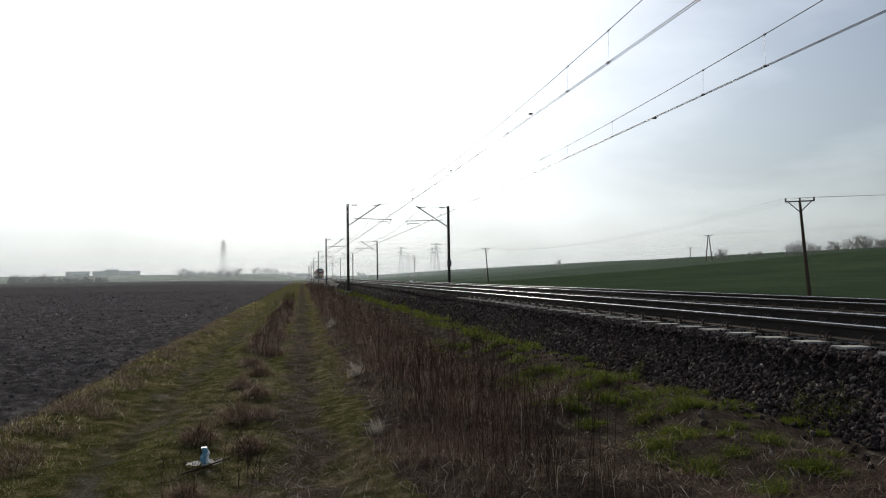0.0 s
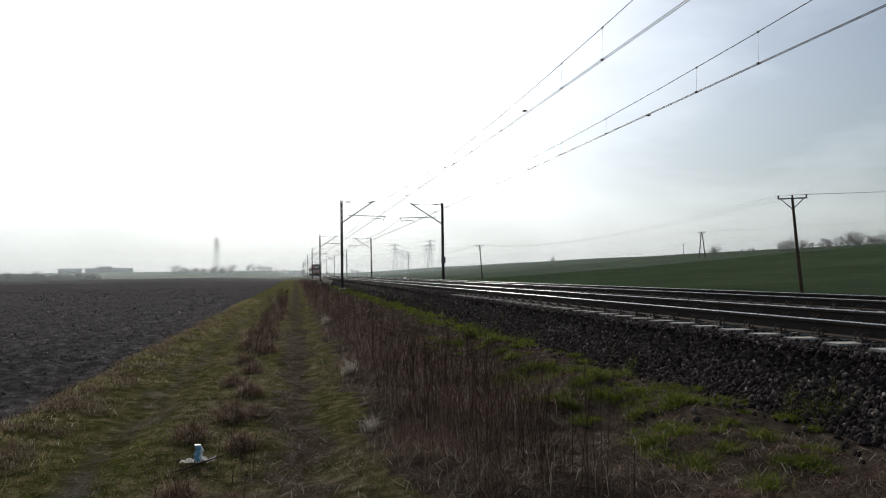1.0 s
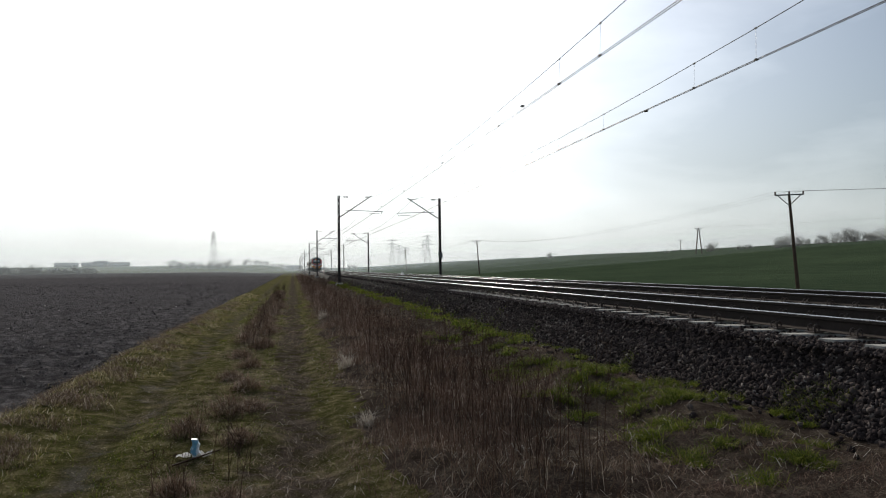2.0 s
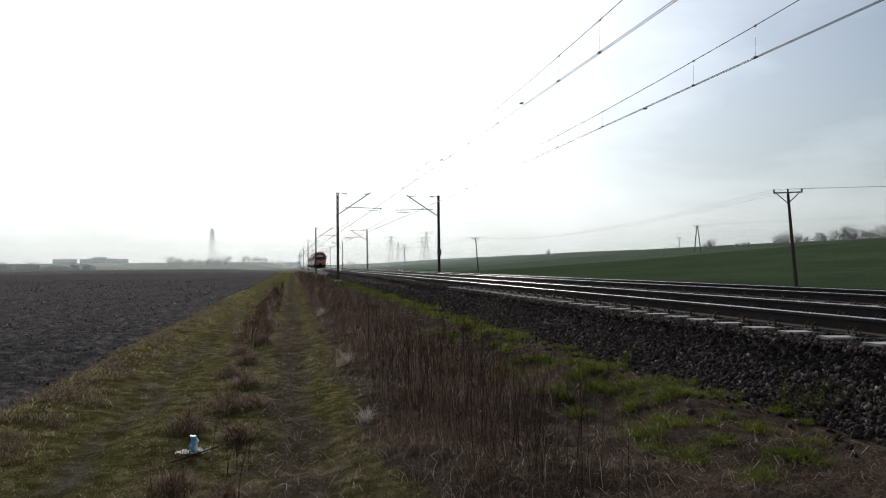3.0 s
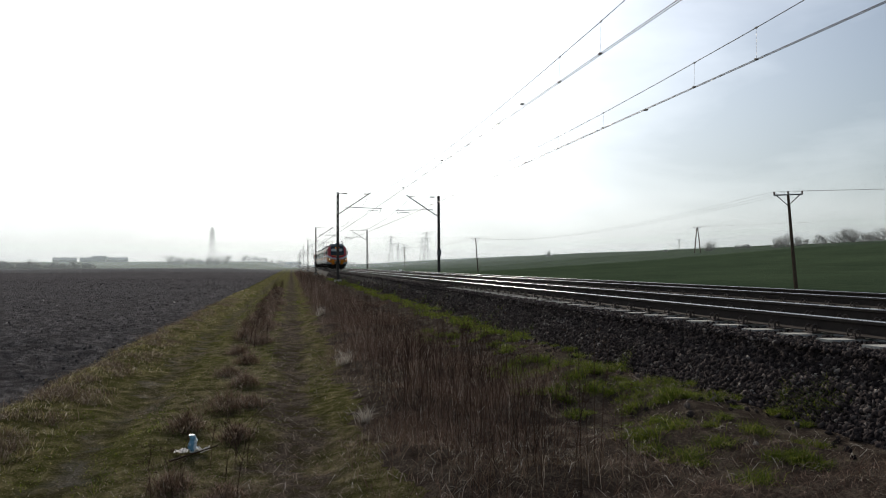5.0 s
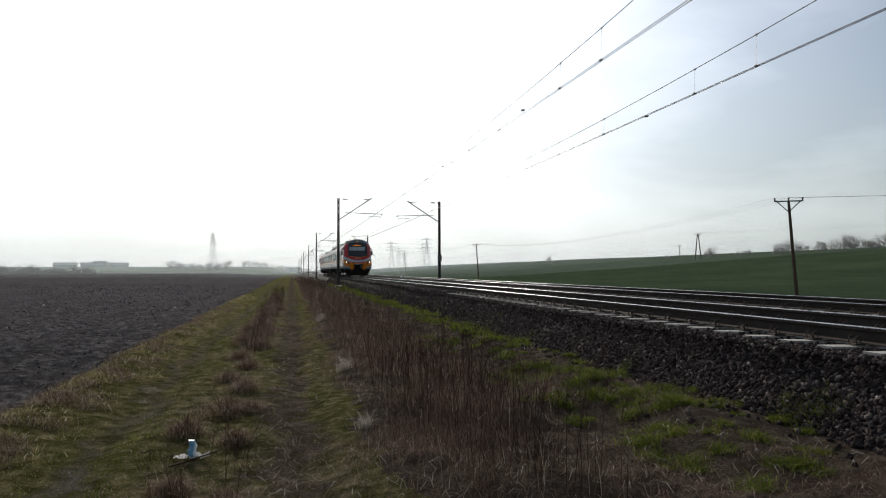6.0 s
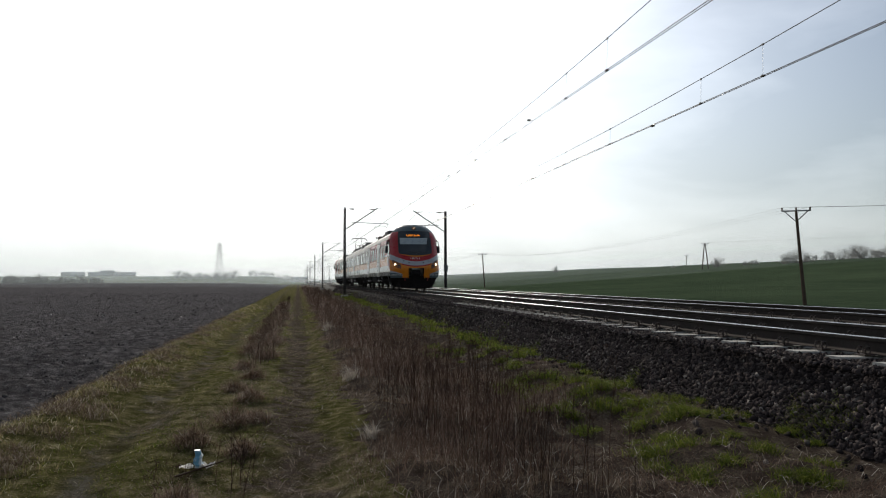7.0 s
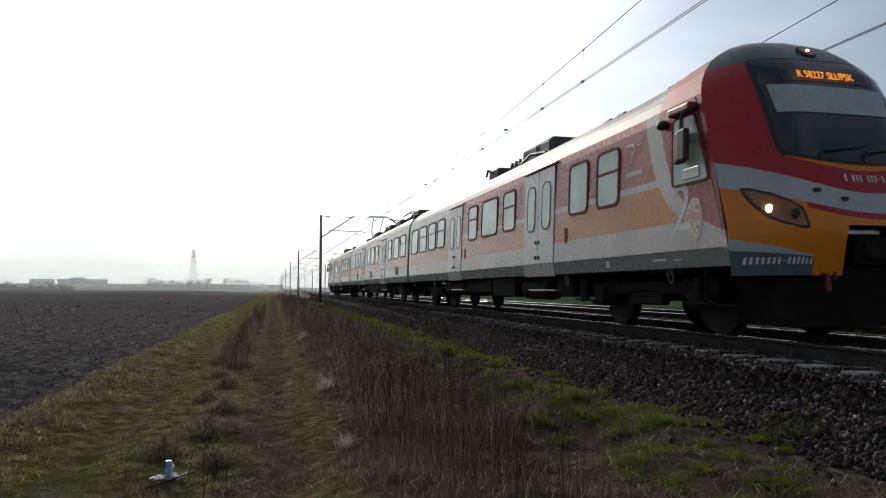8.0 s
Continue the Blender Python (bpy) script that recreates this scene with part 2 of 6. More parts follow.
# ---------------------------------------------------------------- building helpers
def part(name, bm, material, parent=None, label="", smooth=False):
    me = bpy.data.meshes.new(name)
    bm.to_mesh(me)
    bm.free()
    for m in (material if isinstance(material, (list, tuple)) else (material,)):
        me.materials.append(m)
    if smooth:
        me.shade_smooth()
    ob = new(name, me)
    if parent is not None:
        ob.parent = parent
    if label:
        tagged(ob, label)
    return ob


def share(name, me, parent, loc=(0, 0, 0), rz=0.0):
    ob = new(name, me)
    ob.parent = parent
    ob.location = loc
    ob.rotation_euler = (0, 0, rz)
    return ob


def thing(name, label, category, group="", kind="", at=(0, 0, 0), rz=0.0):
    ob = new(name)
    ob.location = at
    ob.rotation_euler = (0, 0, rz)
    return tagged(ob, label, category, group, kind)


def box(bm, x0, x1, y0, y1, z0, z1, bevel=0.0):
    r = bmesh.ops.create_cube(bm, size=1.0, matrix=Matrix.Translation(((x0 + x1) / 2, (y0 + y1) / 2, (z0 + z1) / 2)) @ Matrix.Diagonal((x1 - x0, y1 - y0, z1 - z0, 1)))
    if bevel:
        edges = {e for v in r["verts"] for e in v.link_edges}
        bmesh.ops.bevel(bm, geom=list(edges), offset=bevel, segments=2, affect='EDGES', profile=0.5)
    return bm


def tube(bm, pts, r0, r1=None, n=6):
    """A tapered round rod along points."""
    r1 = r0 if r1 is None else r1
    pts = [Vector(p) for p in pts]
    rings = []
    for i, p in enumerate(pts):
        d = (pts[min(i + 1, len(pts) - 1)] - pts[max(i - 1, 0)]).normalized()
        a = d.orthogonal().normalized() if abs(d.z) > 0.9 else d.cross(Vector((0, 0, 1))).normalized()
        b = d.cross(a)
        r = r0 + (r1 - r0) * i / max(1, len(pts) - 1)
        rings.append([bm.verts.new(p + (a * math.cos(2 * math.pi * k / n) + b * math.sin(2 * math.pi * k / n)) * r) for k in range(n)])
    for u, v in zip(rings, rings[1:]):
        for k in range(n):
            bm.faces.new((u[k], u[(k + 1) % n], v[(k + 1) % n], v[k]))
    bm.faces.new(rings[0])
    bm.faces.new(rings[-1][::-1])
    return bm


def disc(bm, centre, axis, radius, depth, n=20):
    """A short cylinder; axis is 'x', 'y' or 'z'."""
    rot = {"x": Matrix.Rotation(math.pi / 2, 4, 'Y'), "y": Matrix.Rotation(math.pi / 2, 4, 'X'), "z": Matrix.Identity(4)}[axis]
    bmesh.ops.create_cone(bm, cap_ends=True, segments=n, radius1=radius, radius2=radius, depth=depth, matrix=Matrix.Translation(centre) @ rot)
    return bm


def raw(name, verts, faces, material, smooth=False):
    me = bpy.data.meshes.new(name)
    me.from_pydata(verts, [], faces)
    me.materials.append(material)
    if smooth:
        me.shade_smooth()
    me.update()
    return new(name, me)


def fast_mesh(name, verts, corners, starts, material):
    """A large mesh from arrays."""
    me = bpy.data.meshes.new(name)
    me.vertices.add(len(verts))
    me.vertices.foreach_set("co", np.ascontiguousarray(verts, dtype=np.float32).ravel())
    me.loops.add(len(corners))
    me.loops.foreach_set("vertex_index", np.ascontiguousarray(corners, dtype=np.int32))
    me.polygons.add(len(starts))
    me.polygons.foreach_set("loop_start", np.ascontiguousarray(starts, dtype=np.int32))
    me.materials.append(material)
    me.update(calc_edges=True)
    me.validate()
    return new(name, me)


# ---------------------------------------------------------------- ground
def smooth01(v):
    v = np.clip(v, 0, 1)
    return v * v * (3 - 2 * v)


def lumps(x, y, s, seed=0):
    """A cheap uneven field of height, about -1 to 1."""
    k = seed * 1.7
    return (np.sin(x * 1.31 * s + 2.1 * np.sin(y * 0.83 * s + k)) + np.sin(y * 1.17 * s + 1.7 * np.sin(x * 0.71 * s + k * 2)) +
            0.6 * np.sin((x + y) * 2.3 * s + k) * np.sin((x - y) * 1.9 * s - k)) / 2.6


def height(x, y):
    x, y = np.asarray(x, float), np.asarray(y, float)
    near = 1 / (1 + np.maximum(0, np.hypot(x, y) - 25) / 25)
    z = 0.035 * lumps(x, y, 1.6, 1) * near + 0.02 * lumps(x, y, 4.1, 2) * near
    field = smooth01((-2.9 - x) / 0.6)
    z = z + field * (-0.07 + (0.05 * lumps(x, y, 3.0, 3) + 0.035 * lumps(x, y, 7.0, 4)) * near)
    z = z + 0.10 * np.exp(-((x + 2.75) / 0.3) ** 2)                      # bank along the field
    z = z - 0.06 * np.exp(-((x + 1.75) / 0.25) ** 2) - 0.07 * np.exp(-((x - 0.1) / 0.3) ** 2)   # ruts
    weeds = smooth01((x - 0.6) / 0.5) * (1 - smooth01((x - 3.6) / 0.6))
    z = z + weeds * (0.10 * lumps(x, y, 2.2, 5) + 0.05) * near
    z = z + 0.18 * smooth01((x - 3.0) / 0.9) * (x < 20)
    slope = smooth01((x - 14.0) / 4.0)
    z = z - 0.5 * slope
    hill = 8.2 * smooth01((x - 18) / 150)
    z = z + hill * (1 - 0.35 * smooth01((y - 500) / 900))
    z = z + 0.25 * lumps(x, y, 0.05, 6) * smooth01((np.abs(x) - 20) / 60)
    swell = 0.9 * smooth01((y - 40) / 260) - 1.6 * smooth01((y - 300) / 60) * (1 - smooth01((y - 420) / 200)) + 6.0 * smooth01((y - 400) / 450)
    return z + swell * smooth01((-x - 2) / 30)


def spaced(lo, dense0, dense1, hi, step, grow):
    mid = list(np.arange(dense0, dense1, step))
    up, s = [dense1], step
    while up[-1] < hi:
        s *= grow
        up.append(up[-1] + s)
    down, s = [dense0 - step], step
    while down[-1] > lo:
        s *= grow
        down.append(down[-1] - s)
    return np.array(down[::-1] + mid + up)


def build_ground():
    xs = spaced(-3200, -9.0, 5.2, 3200, 0.13, 1.11)
    ys = spaced(-3200, 2.5, 19.0, 3600, 0.14, 1.07)
    gx, gy = np.meshgrid(xs, ys)
    gz = height(gx, gy)
    n, m = len(xs), len(ys)
    verts = np.stack([gx.ravel(), gy.ravel(), gz.ravel()], 1)
    i = (np.arange(m - 1)[:, None] * n + np.arange(n - 1)[None, :]).ravel()
    quads = np.stack([i, i + 1, i + n + 1, i + n], 1)
    ob = fast_mesh("ground", verts, quads.ravel(), np.arange(len(quads)) * 4, GROUND)
    ob.data.shade_smooth()
    tagged(ob, "ploughed dark field, grassy track and green crop field", "ground", kind="structure")


build_ground()

Y_BACK, Y_FAR = -30.0, 900.0


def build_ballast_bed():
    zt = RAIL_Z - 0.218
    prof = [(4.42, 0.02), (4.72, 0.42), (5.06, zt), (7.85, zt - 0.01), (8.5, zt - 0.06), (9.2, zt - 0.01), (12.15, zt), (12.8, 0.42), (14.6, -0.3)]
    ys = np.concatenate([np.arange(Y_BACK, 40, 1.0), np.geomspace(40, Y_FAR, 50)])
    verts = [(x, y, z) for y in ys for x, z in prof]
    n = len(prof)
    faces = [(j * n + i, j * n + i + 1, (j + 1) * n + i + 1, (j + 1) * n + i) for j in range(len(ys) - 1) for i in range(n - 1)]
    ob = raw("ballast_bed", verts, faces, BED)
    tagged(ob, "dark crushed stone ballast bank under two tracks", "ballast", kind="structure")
    return prof


BED_PROFILE = build_ballast_bed()
# ---------------------------------------------------------------- tracks
def rail_mesh(name, head):
    """A rail of 0.172 m, cut in half at the head: the polished top or the rusty rest."""
    if head:
        pts = [(-0.036, 0.160), (-0.036, 0.168), (-0.030, 0.172), (0.030, 0.172), (0.036, 0.168), (0.036, 0.160)]
    else:
        pts = [(-0.075, 0.0), (-0.075, 0.011), (-0.010, 0.030), (-0.008, 0.120), (-0.035, 0.135), (-0.036, 0.160),
               (0.036, 0.160), (0.035, 0.135), (0.008, 0.120), (0.010, 0.030), (0.075, 0.011), (0.075, 0.0)]
    ys = [Y_BACK, 0, 20, 60, 150, 400, Y_FAR]
    bm = bmesh.new()
    rings = [[bm.verts.new((x, y, z - 0.172)) for x, z in pts] for y in ys]
    n = len(pts)
    for a, b in zip(rings, rings[1:]):
        for k in range(n):
            bm.faces.new((a[k], b[k], b[(k + 1) % n], a[(k + 1) % n]))
    me = bpy.data.meshes.new(name)
    bm.to_mesh(me)
    bm.free()
    return me


RAIL_BODY = rail_mesh("rail", False)
RAIL_BODY.materials.append(RAIL_RUST)
RAIL_HEAD = rail_mesh("rail_head", True)
RAIL_HEAD.materials.append(RAIL_SHINE)


def sleeper_mesh():
    bm = bmesh.new()
    prof = [(-1.25, 0.0), (-0.45, -0.02), (0.45, -0.02), (1.25, 0.0)]
    rings = []
    for x, dz in prof:
        rings.append([bm.verts.new((x, yy, zz + dz)) for yy, zz in ((-0.14, -0.20), (-0.10, 0.0), (0.10, 0.0), (0.14, -0.20))])
    for a, b in zip(rings, rings[1:]):
        for k in range(4):
            bm.faces.new((a[k], b[k], b[(k + 1) % 4], a[(k + 1) % 4]))
    bm.faces.new(rings[0])
    bm.faces.new(rings[-1][::-1])
    bmesh.ops.recalc_face_normals(bm, faces=bm.faces)
    me = bpy.data.meshes.new("sleeper")
    bm.to_mesh(me)
    bm.free()
    me.materials.append(CONCRETE)
    return me


def clip_mesh():
    """A pair of bent spring loops on a ribbed plate, beside the rail foot."""
    bm = bmesh.new()
    box(bm, -0.06, 0.06, -0.075, 0.075, 0.0, 0.016)
    for s in (-1, 1):
        pts = [(0.05 * 0 + 0.045 * math.cos(a) - 0.005, s * 0.048 + 0.012 * math.cos(a), 0.052 + 0.042 * math.sin(a)) for a in np.linspace(-1.2, 4.3, 9)]
        tube(bm, pts, 0.010, n=4)
    disc(bm, (0, 0, 0.045), "z", 0.018, 0.06, 6)
    me = bpy.data.meshes.new("rail_fastener")
    bm.to_mesh(me)
    bm.free()
    me.materials.append(CLIP)
    return me


SLEEPER, FASTENER = sleeper_mesh(), clip_mesh()
SLEEPER_TOP = RAIL_Z - 0.172 - 0.012


def build_track(cx, label, first, last):
    tr = thing("railway_track", label, "railway track", "parallel tracks", at=(cx, 0, RAIL_Z))
    for s in (-0.7535, 0.7535):
        rail = share("rail", RAIL_BODY, tr, (s, 0, 0))
        tagged(rail, "rusty steel rail with polished head")
        share("rail_head", RAIL_HEAD, rail)
    k0 = 6.094 - 0.6 * 10
    far_v, far_f = [], []
    for i in range(-30, 900):
        y = k0 + 0.6 * i
        if y > 420 or y < Y_BACK:
            continue
        if first <= y <= last:
            sl = share("sleeper", SLEEPER, tr, (random.uniform(-0.012, 0.012), y, SLEEPER_TOP - RAIL_Z + random.uniform(-0.004, 0.003)), random.uniform(-0.006, 0.006))
            for fx in (-0.7535 - 0.125, -0.7535 + 0.125, 0.7535 - 0.125, 0.7535 + 0.125):
                if y < 32:
                    share("rail_fastener", FASTENER, sl, (fx, 0, 0.0))
        else:
            b = len(far_v)
            for x in (-1.25, 1.25):
                far_v += [(x, y - 0.15, SLEEPER_TOP - RAIL_Z - 0.2), (x, y - 0.11, SLEEPER_TOP - RAIL_Z), (x, y + 0.11, SLEEPER_TOP - RAIL_Z), (x, y + 0.15, SLEEPER_TOP - RAIL_Z - 0.2)]
            far_f += [(b, b + 4, b + 5, b + 1), (b + 1, b + 5, b + 6, b + 2), (b + 2, b + 6, b + 7, b + 3), (b, b + 1, b + 2, b + 3), (b + 4, b + 7, b + 6, b + 5)]
    rest = raw("distant_sleepers", far_v, far_f, CONCRETE)
    rest.parent = tr
    tagged(rest, kind="stuff")


build_track(NEAR_X, "near railway track with concrete sleepers on ballast", 2.0, 62.0)
build_track(FAR_X, "second railway track with concrete sleepers on ballast", 2.0, 50.0)


# ---------------------------------------------------------------- stones, clods
ICO = None


def pebbles(name, pos, rad, material, flat=0.7, seed=1):
    """Many uneven stones in one mesh."""
    global ICO
    if ICO is None:
        bm = bmesh.new()
        bmesh.ops.create_icosphere(bm, subdivisions=1, radius=1.0)
        bm.verts.index_update()
        ICO = (np.array([v.co[:] for v in bm.verts]), np.array([[v.index for v in f.verts] for f in bm.faces]))
        bm.free()
    rng = np.random.default_rng(seed)
    v0, f0 = ICO
    n = len(pos)
    v = v0[None] * (1 + rng.uniform(-0.45, 0.32, (n, len(v0), 1)))
    v = v * np.stack([rng.uniform(0.75, 1.35, n), rng.uniform(0.75, 1.35, n), rng.uniform(flat * 0.7, flat * 1.25, n)], 1)[:, None, :]
    q = rng.normal(size=(n, 4))
    q /= np.linalg.norm(q, axis=1)[:, None]
    w, x, y, z = q.T
    m = np.stack([np.stack([1 - 2 * (y * y + z * z), 2 * (x * y - z * w), 2 * (x * z + y * w)], 1),
                  np.stack([2 * (x * y + z * w), 1 - 2 * (x * x + z * z), 2 * (y * z - x * w)], 1),
                  np.stack([2 * (x * z - y * w), 2 * (y * z + x * w), 1 - 2 * (x * x + y * y)], 1)], 1)
    v = np.einsum('nij,nkj->nki', m, v) * np.asarray(rad)[:, None, None] + np.asarray(pos)[:, None, :]
    f = f0[None] + (np.arange(n) * len(v0))[:, None, None]
    return fast_mesh(name, v.reshape(-1, 3), f.ravel(), np.arange(n * len(f0)) * 3, material)


def bed_z(x):
    xs, zs = zip(*BED_PROFILE)
    return np.interp(x, xs, zs)


def build_ballast():
    rng = np.random.default_rng(5)
    pos, rad = [], []

    def scatter(n, x0, x1, y0, y1, r0, r1, power=1.0, lift=0.35):
        x = rng.uniform(x0, x1, n)
        y = y0 + (y1 - y0) * rng.uniform(0, 1, n) ** power
        r = rng.uniform(r0, r1, n)
        z = bed_z(x) + r * rng.uniform(-0.1, lift + 0.4, n) - np.where((x > 4.8) & (x < 13), 0.028, 0.0)
        pos.append(np.stack([x, y, z], 1))
        rad.append(r)

    scatter(40000, 4.42, 5.25, 3.0, 18.0, 0.018, 0.038, 1.25)
    scatter(12000, 4.3, 5.25, 16.0, 40.0, 0.024, 0.044)
    scatter(4500, 4.3, 5.25, 40.0, 95.0, 0.035, 0.06)
    scatter(9000, 5.2, 8.1, 3.0, 30.0, 0.028, 0.045, 1.2, 0.1)
    scatter(6000, 8.0, 12.4, 4.0, 34.0, 0.03, 0.05, 1.2, 0.1)
    n = 8000
    x = rng.uniform(4.78, 5.72, n)
    y = 3 + 27 * rng.uniform(0, 1, n) ** 1.2
    free = (np.abs((y - 6.094 + 0.3) % 0.6 - 0.3) > 0.15) | (x < 5.26)
    x, y, n = x[free], y[free], int(free.sum())
    pos.append(np.stack([x, y, SLEEPER_TOP - 0.026 + rng.uniform(-0.01, 0.012, n)], 1))
    rad.append(rng.uniform(0.016, 0.03, n))
    n = 6500
    x = rng.uniform(4.95, 5.74, n)
    y = 24 + 90 * rng.uniform(0, 1, n) ** 1.4
    pos.append(np.stack([x, y, SLEEPER_TOP + rng.uniform(-0.02, 0.012, n)], 1))
    rad.append(rng.uniform(0.03, 0.055, n))
    # a few stones that rolled out on the verge
    n = 500
    x = 4.52 - rng.exponential(0.2, n)
    y = rng.uniform(3, 22, n)
    pos.append(np.stack([x, y, height(x, y) + 0.012], 1))
    rad.append(rng.uniform(0.02, 0.042, n))
    ob = pebbles("ballast_stones", np.concatenate(pos), np.concatenate(rad), STONE, 0.55, 7)
    tagged(ob, "loose dark brown crushed ballast stones", "ballast", kind="stuff")


def build_clods():
    rng = np.random.default_rng(9)
    n = 26000
    y = 6 + 90 * rng.uniform(0, 1, n) ** 2.2
    x = -3.05 - rng.uniform(0, 1, n) ** 1.1 * (3 + y * 0.75)
    r = (0.006 + 0.026 * rng.uniform(0, 1, n) ** 4) * (0.9 + y / 45)
    z = height(x, y) + r * 0.15
    ob = pebbles("soil_clods", np.stack([x, y, z], 1), r, CLOD, 0.38, 11)
    tagged(ob, "dark crumbly clods of ploughed soil", "soil", kind="stuff")


build_ballast()
build_clods()


# ---------------------------------------------------------------- grass and weeds
def blades(name, base, length, width, lean, material, label, category="grass", seed=1, kind="stuff", segs=2):
    """Bent blades, each a narrow strip that ends in a point."""
    rng = np.random.default_rng(seed)
    n = len(base)
    az = rng.uniform(0, 2 * math.pi, n)
    out = np.stack([np.cos(az), np.sin(az), np.zeros(n)], 1)
    side_a = rng.uniform(0, 2 * math.pi, n)
    side = np.stack([np.cos(side_a), np.sin(side_a), np.zeros(n)], 1) * (np.asarray(width) / 2)[:, None]
    L = np.asarray(length)[:, None]
    lean = np.asarray(lean)[:, None]
    rows = []
    for s in range(segs):
        t = s / segs
        p = base + np.array([0, 0, 1.0]) * L * (t * (1 - 0.35 * lean * t)) + out * L * lean * t * t
        rows += [p - side * (1 - 0.4 * t), p + side * (1 - 0.4 * t)]
    tip = base + np.array([0, 0, 1.0]) * L * np.maximum(0.05, 1 - 0.45 * lean) + out * L * lean
    v = np.stack(rows + [tip], 1)
    k = 2 * segs + 1
    face, starts, c = [], [], 0
    for s in range(segs - 1):
        face += [2 * s, 2 * s + 1, 2 * s + 3, 2 * s + 2]
        starts.append(c)
        c += 4
    face += [2 * segs - 2, 2 * segs - 1, 2 * segs]
    starts.append(c)
    c += 3
    corners = (np.array(face)[None] + (np.arange(n) * k)[:, None]).ravel()
    st = (np.array(starts)[None] + (np.arange(n) * c)[:, None]).ravel()
    ob = fast_mesh(name, v.reshape(-1, 3), corners, st, material)
    return tagged(ob, label, category, kind=kind)


def on_ground(x, y):
    z = np.maximum(height(x, y), np.where(x > 4.42, bed_z(x), -9))
    return np.stack([x, y, z - 0.01], 1)


def patchy(rng, n, x0, x1, y0, y1, s, cut, seed, power=1.6):
    """Points in uneven patches, denser near the start."""
    x = rng.uniform(x0, x1, n)
    y = y0 + (y1 - y0) * rng.uniform(0, 1, n) ** power
    edge = np.minimum(x - x0, x1 - x) / (0.3 * (x1 - x0))
    keep = lumps(x, y, s, seed) + rng.normal(0, 0.25, n) - 0.9 * np.maximum(0, 1 - edge) > cut
    return x[keep], y[keep]


def tufts(rng, n, x0, x1, y0, y1, spread, per, power=1.5):
    """Clumps of blades: centres, and blades round each."""
    cx = rng.uniform(x0, x1, n)
    cy = y0 + (y1 - y0) * rng.uniform(0, 1, n) ** power
    free = (np.abs(cx + 0.85) > 0.38) | (cy < 5.0) | (cy > 6.5)
    cx, cy = cx[free], cy[free]
    n = len(cx)
    size = rng.uniform(0.5, 1.4, n)
    k = np.repeat(np.arange(n), per)
    x = cx[k] + rng.normal(0, 1, len(k)) * spread * size[k]
    y = cy[k] + rng.normal(0, 1, len(k)) * spread * size[k]
    return x, y, size[k]


def mounds(rng, spots, per, spread):
    """Blades round given tussocks: (x, y, size)."""
    c = np.array(spots)
    k = np.repeat(np.arange(len(c)), per)
    dx, dy = rng.normal(0, spread, (2, len(k)))
    return c[k, 0] + dx * c[k, 2], c[k, 1] + dy * c[k, 2], c[k, 2], np.exp(-(dx ** 2 + dy ** 2) / (2 * spread ** 2))


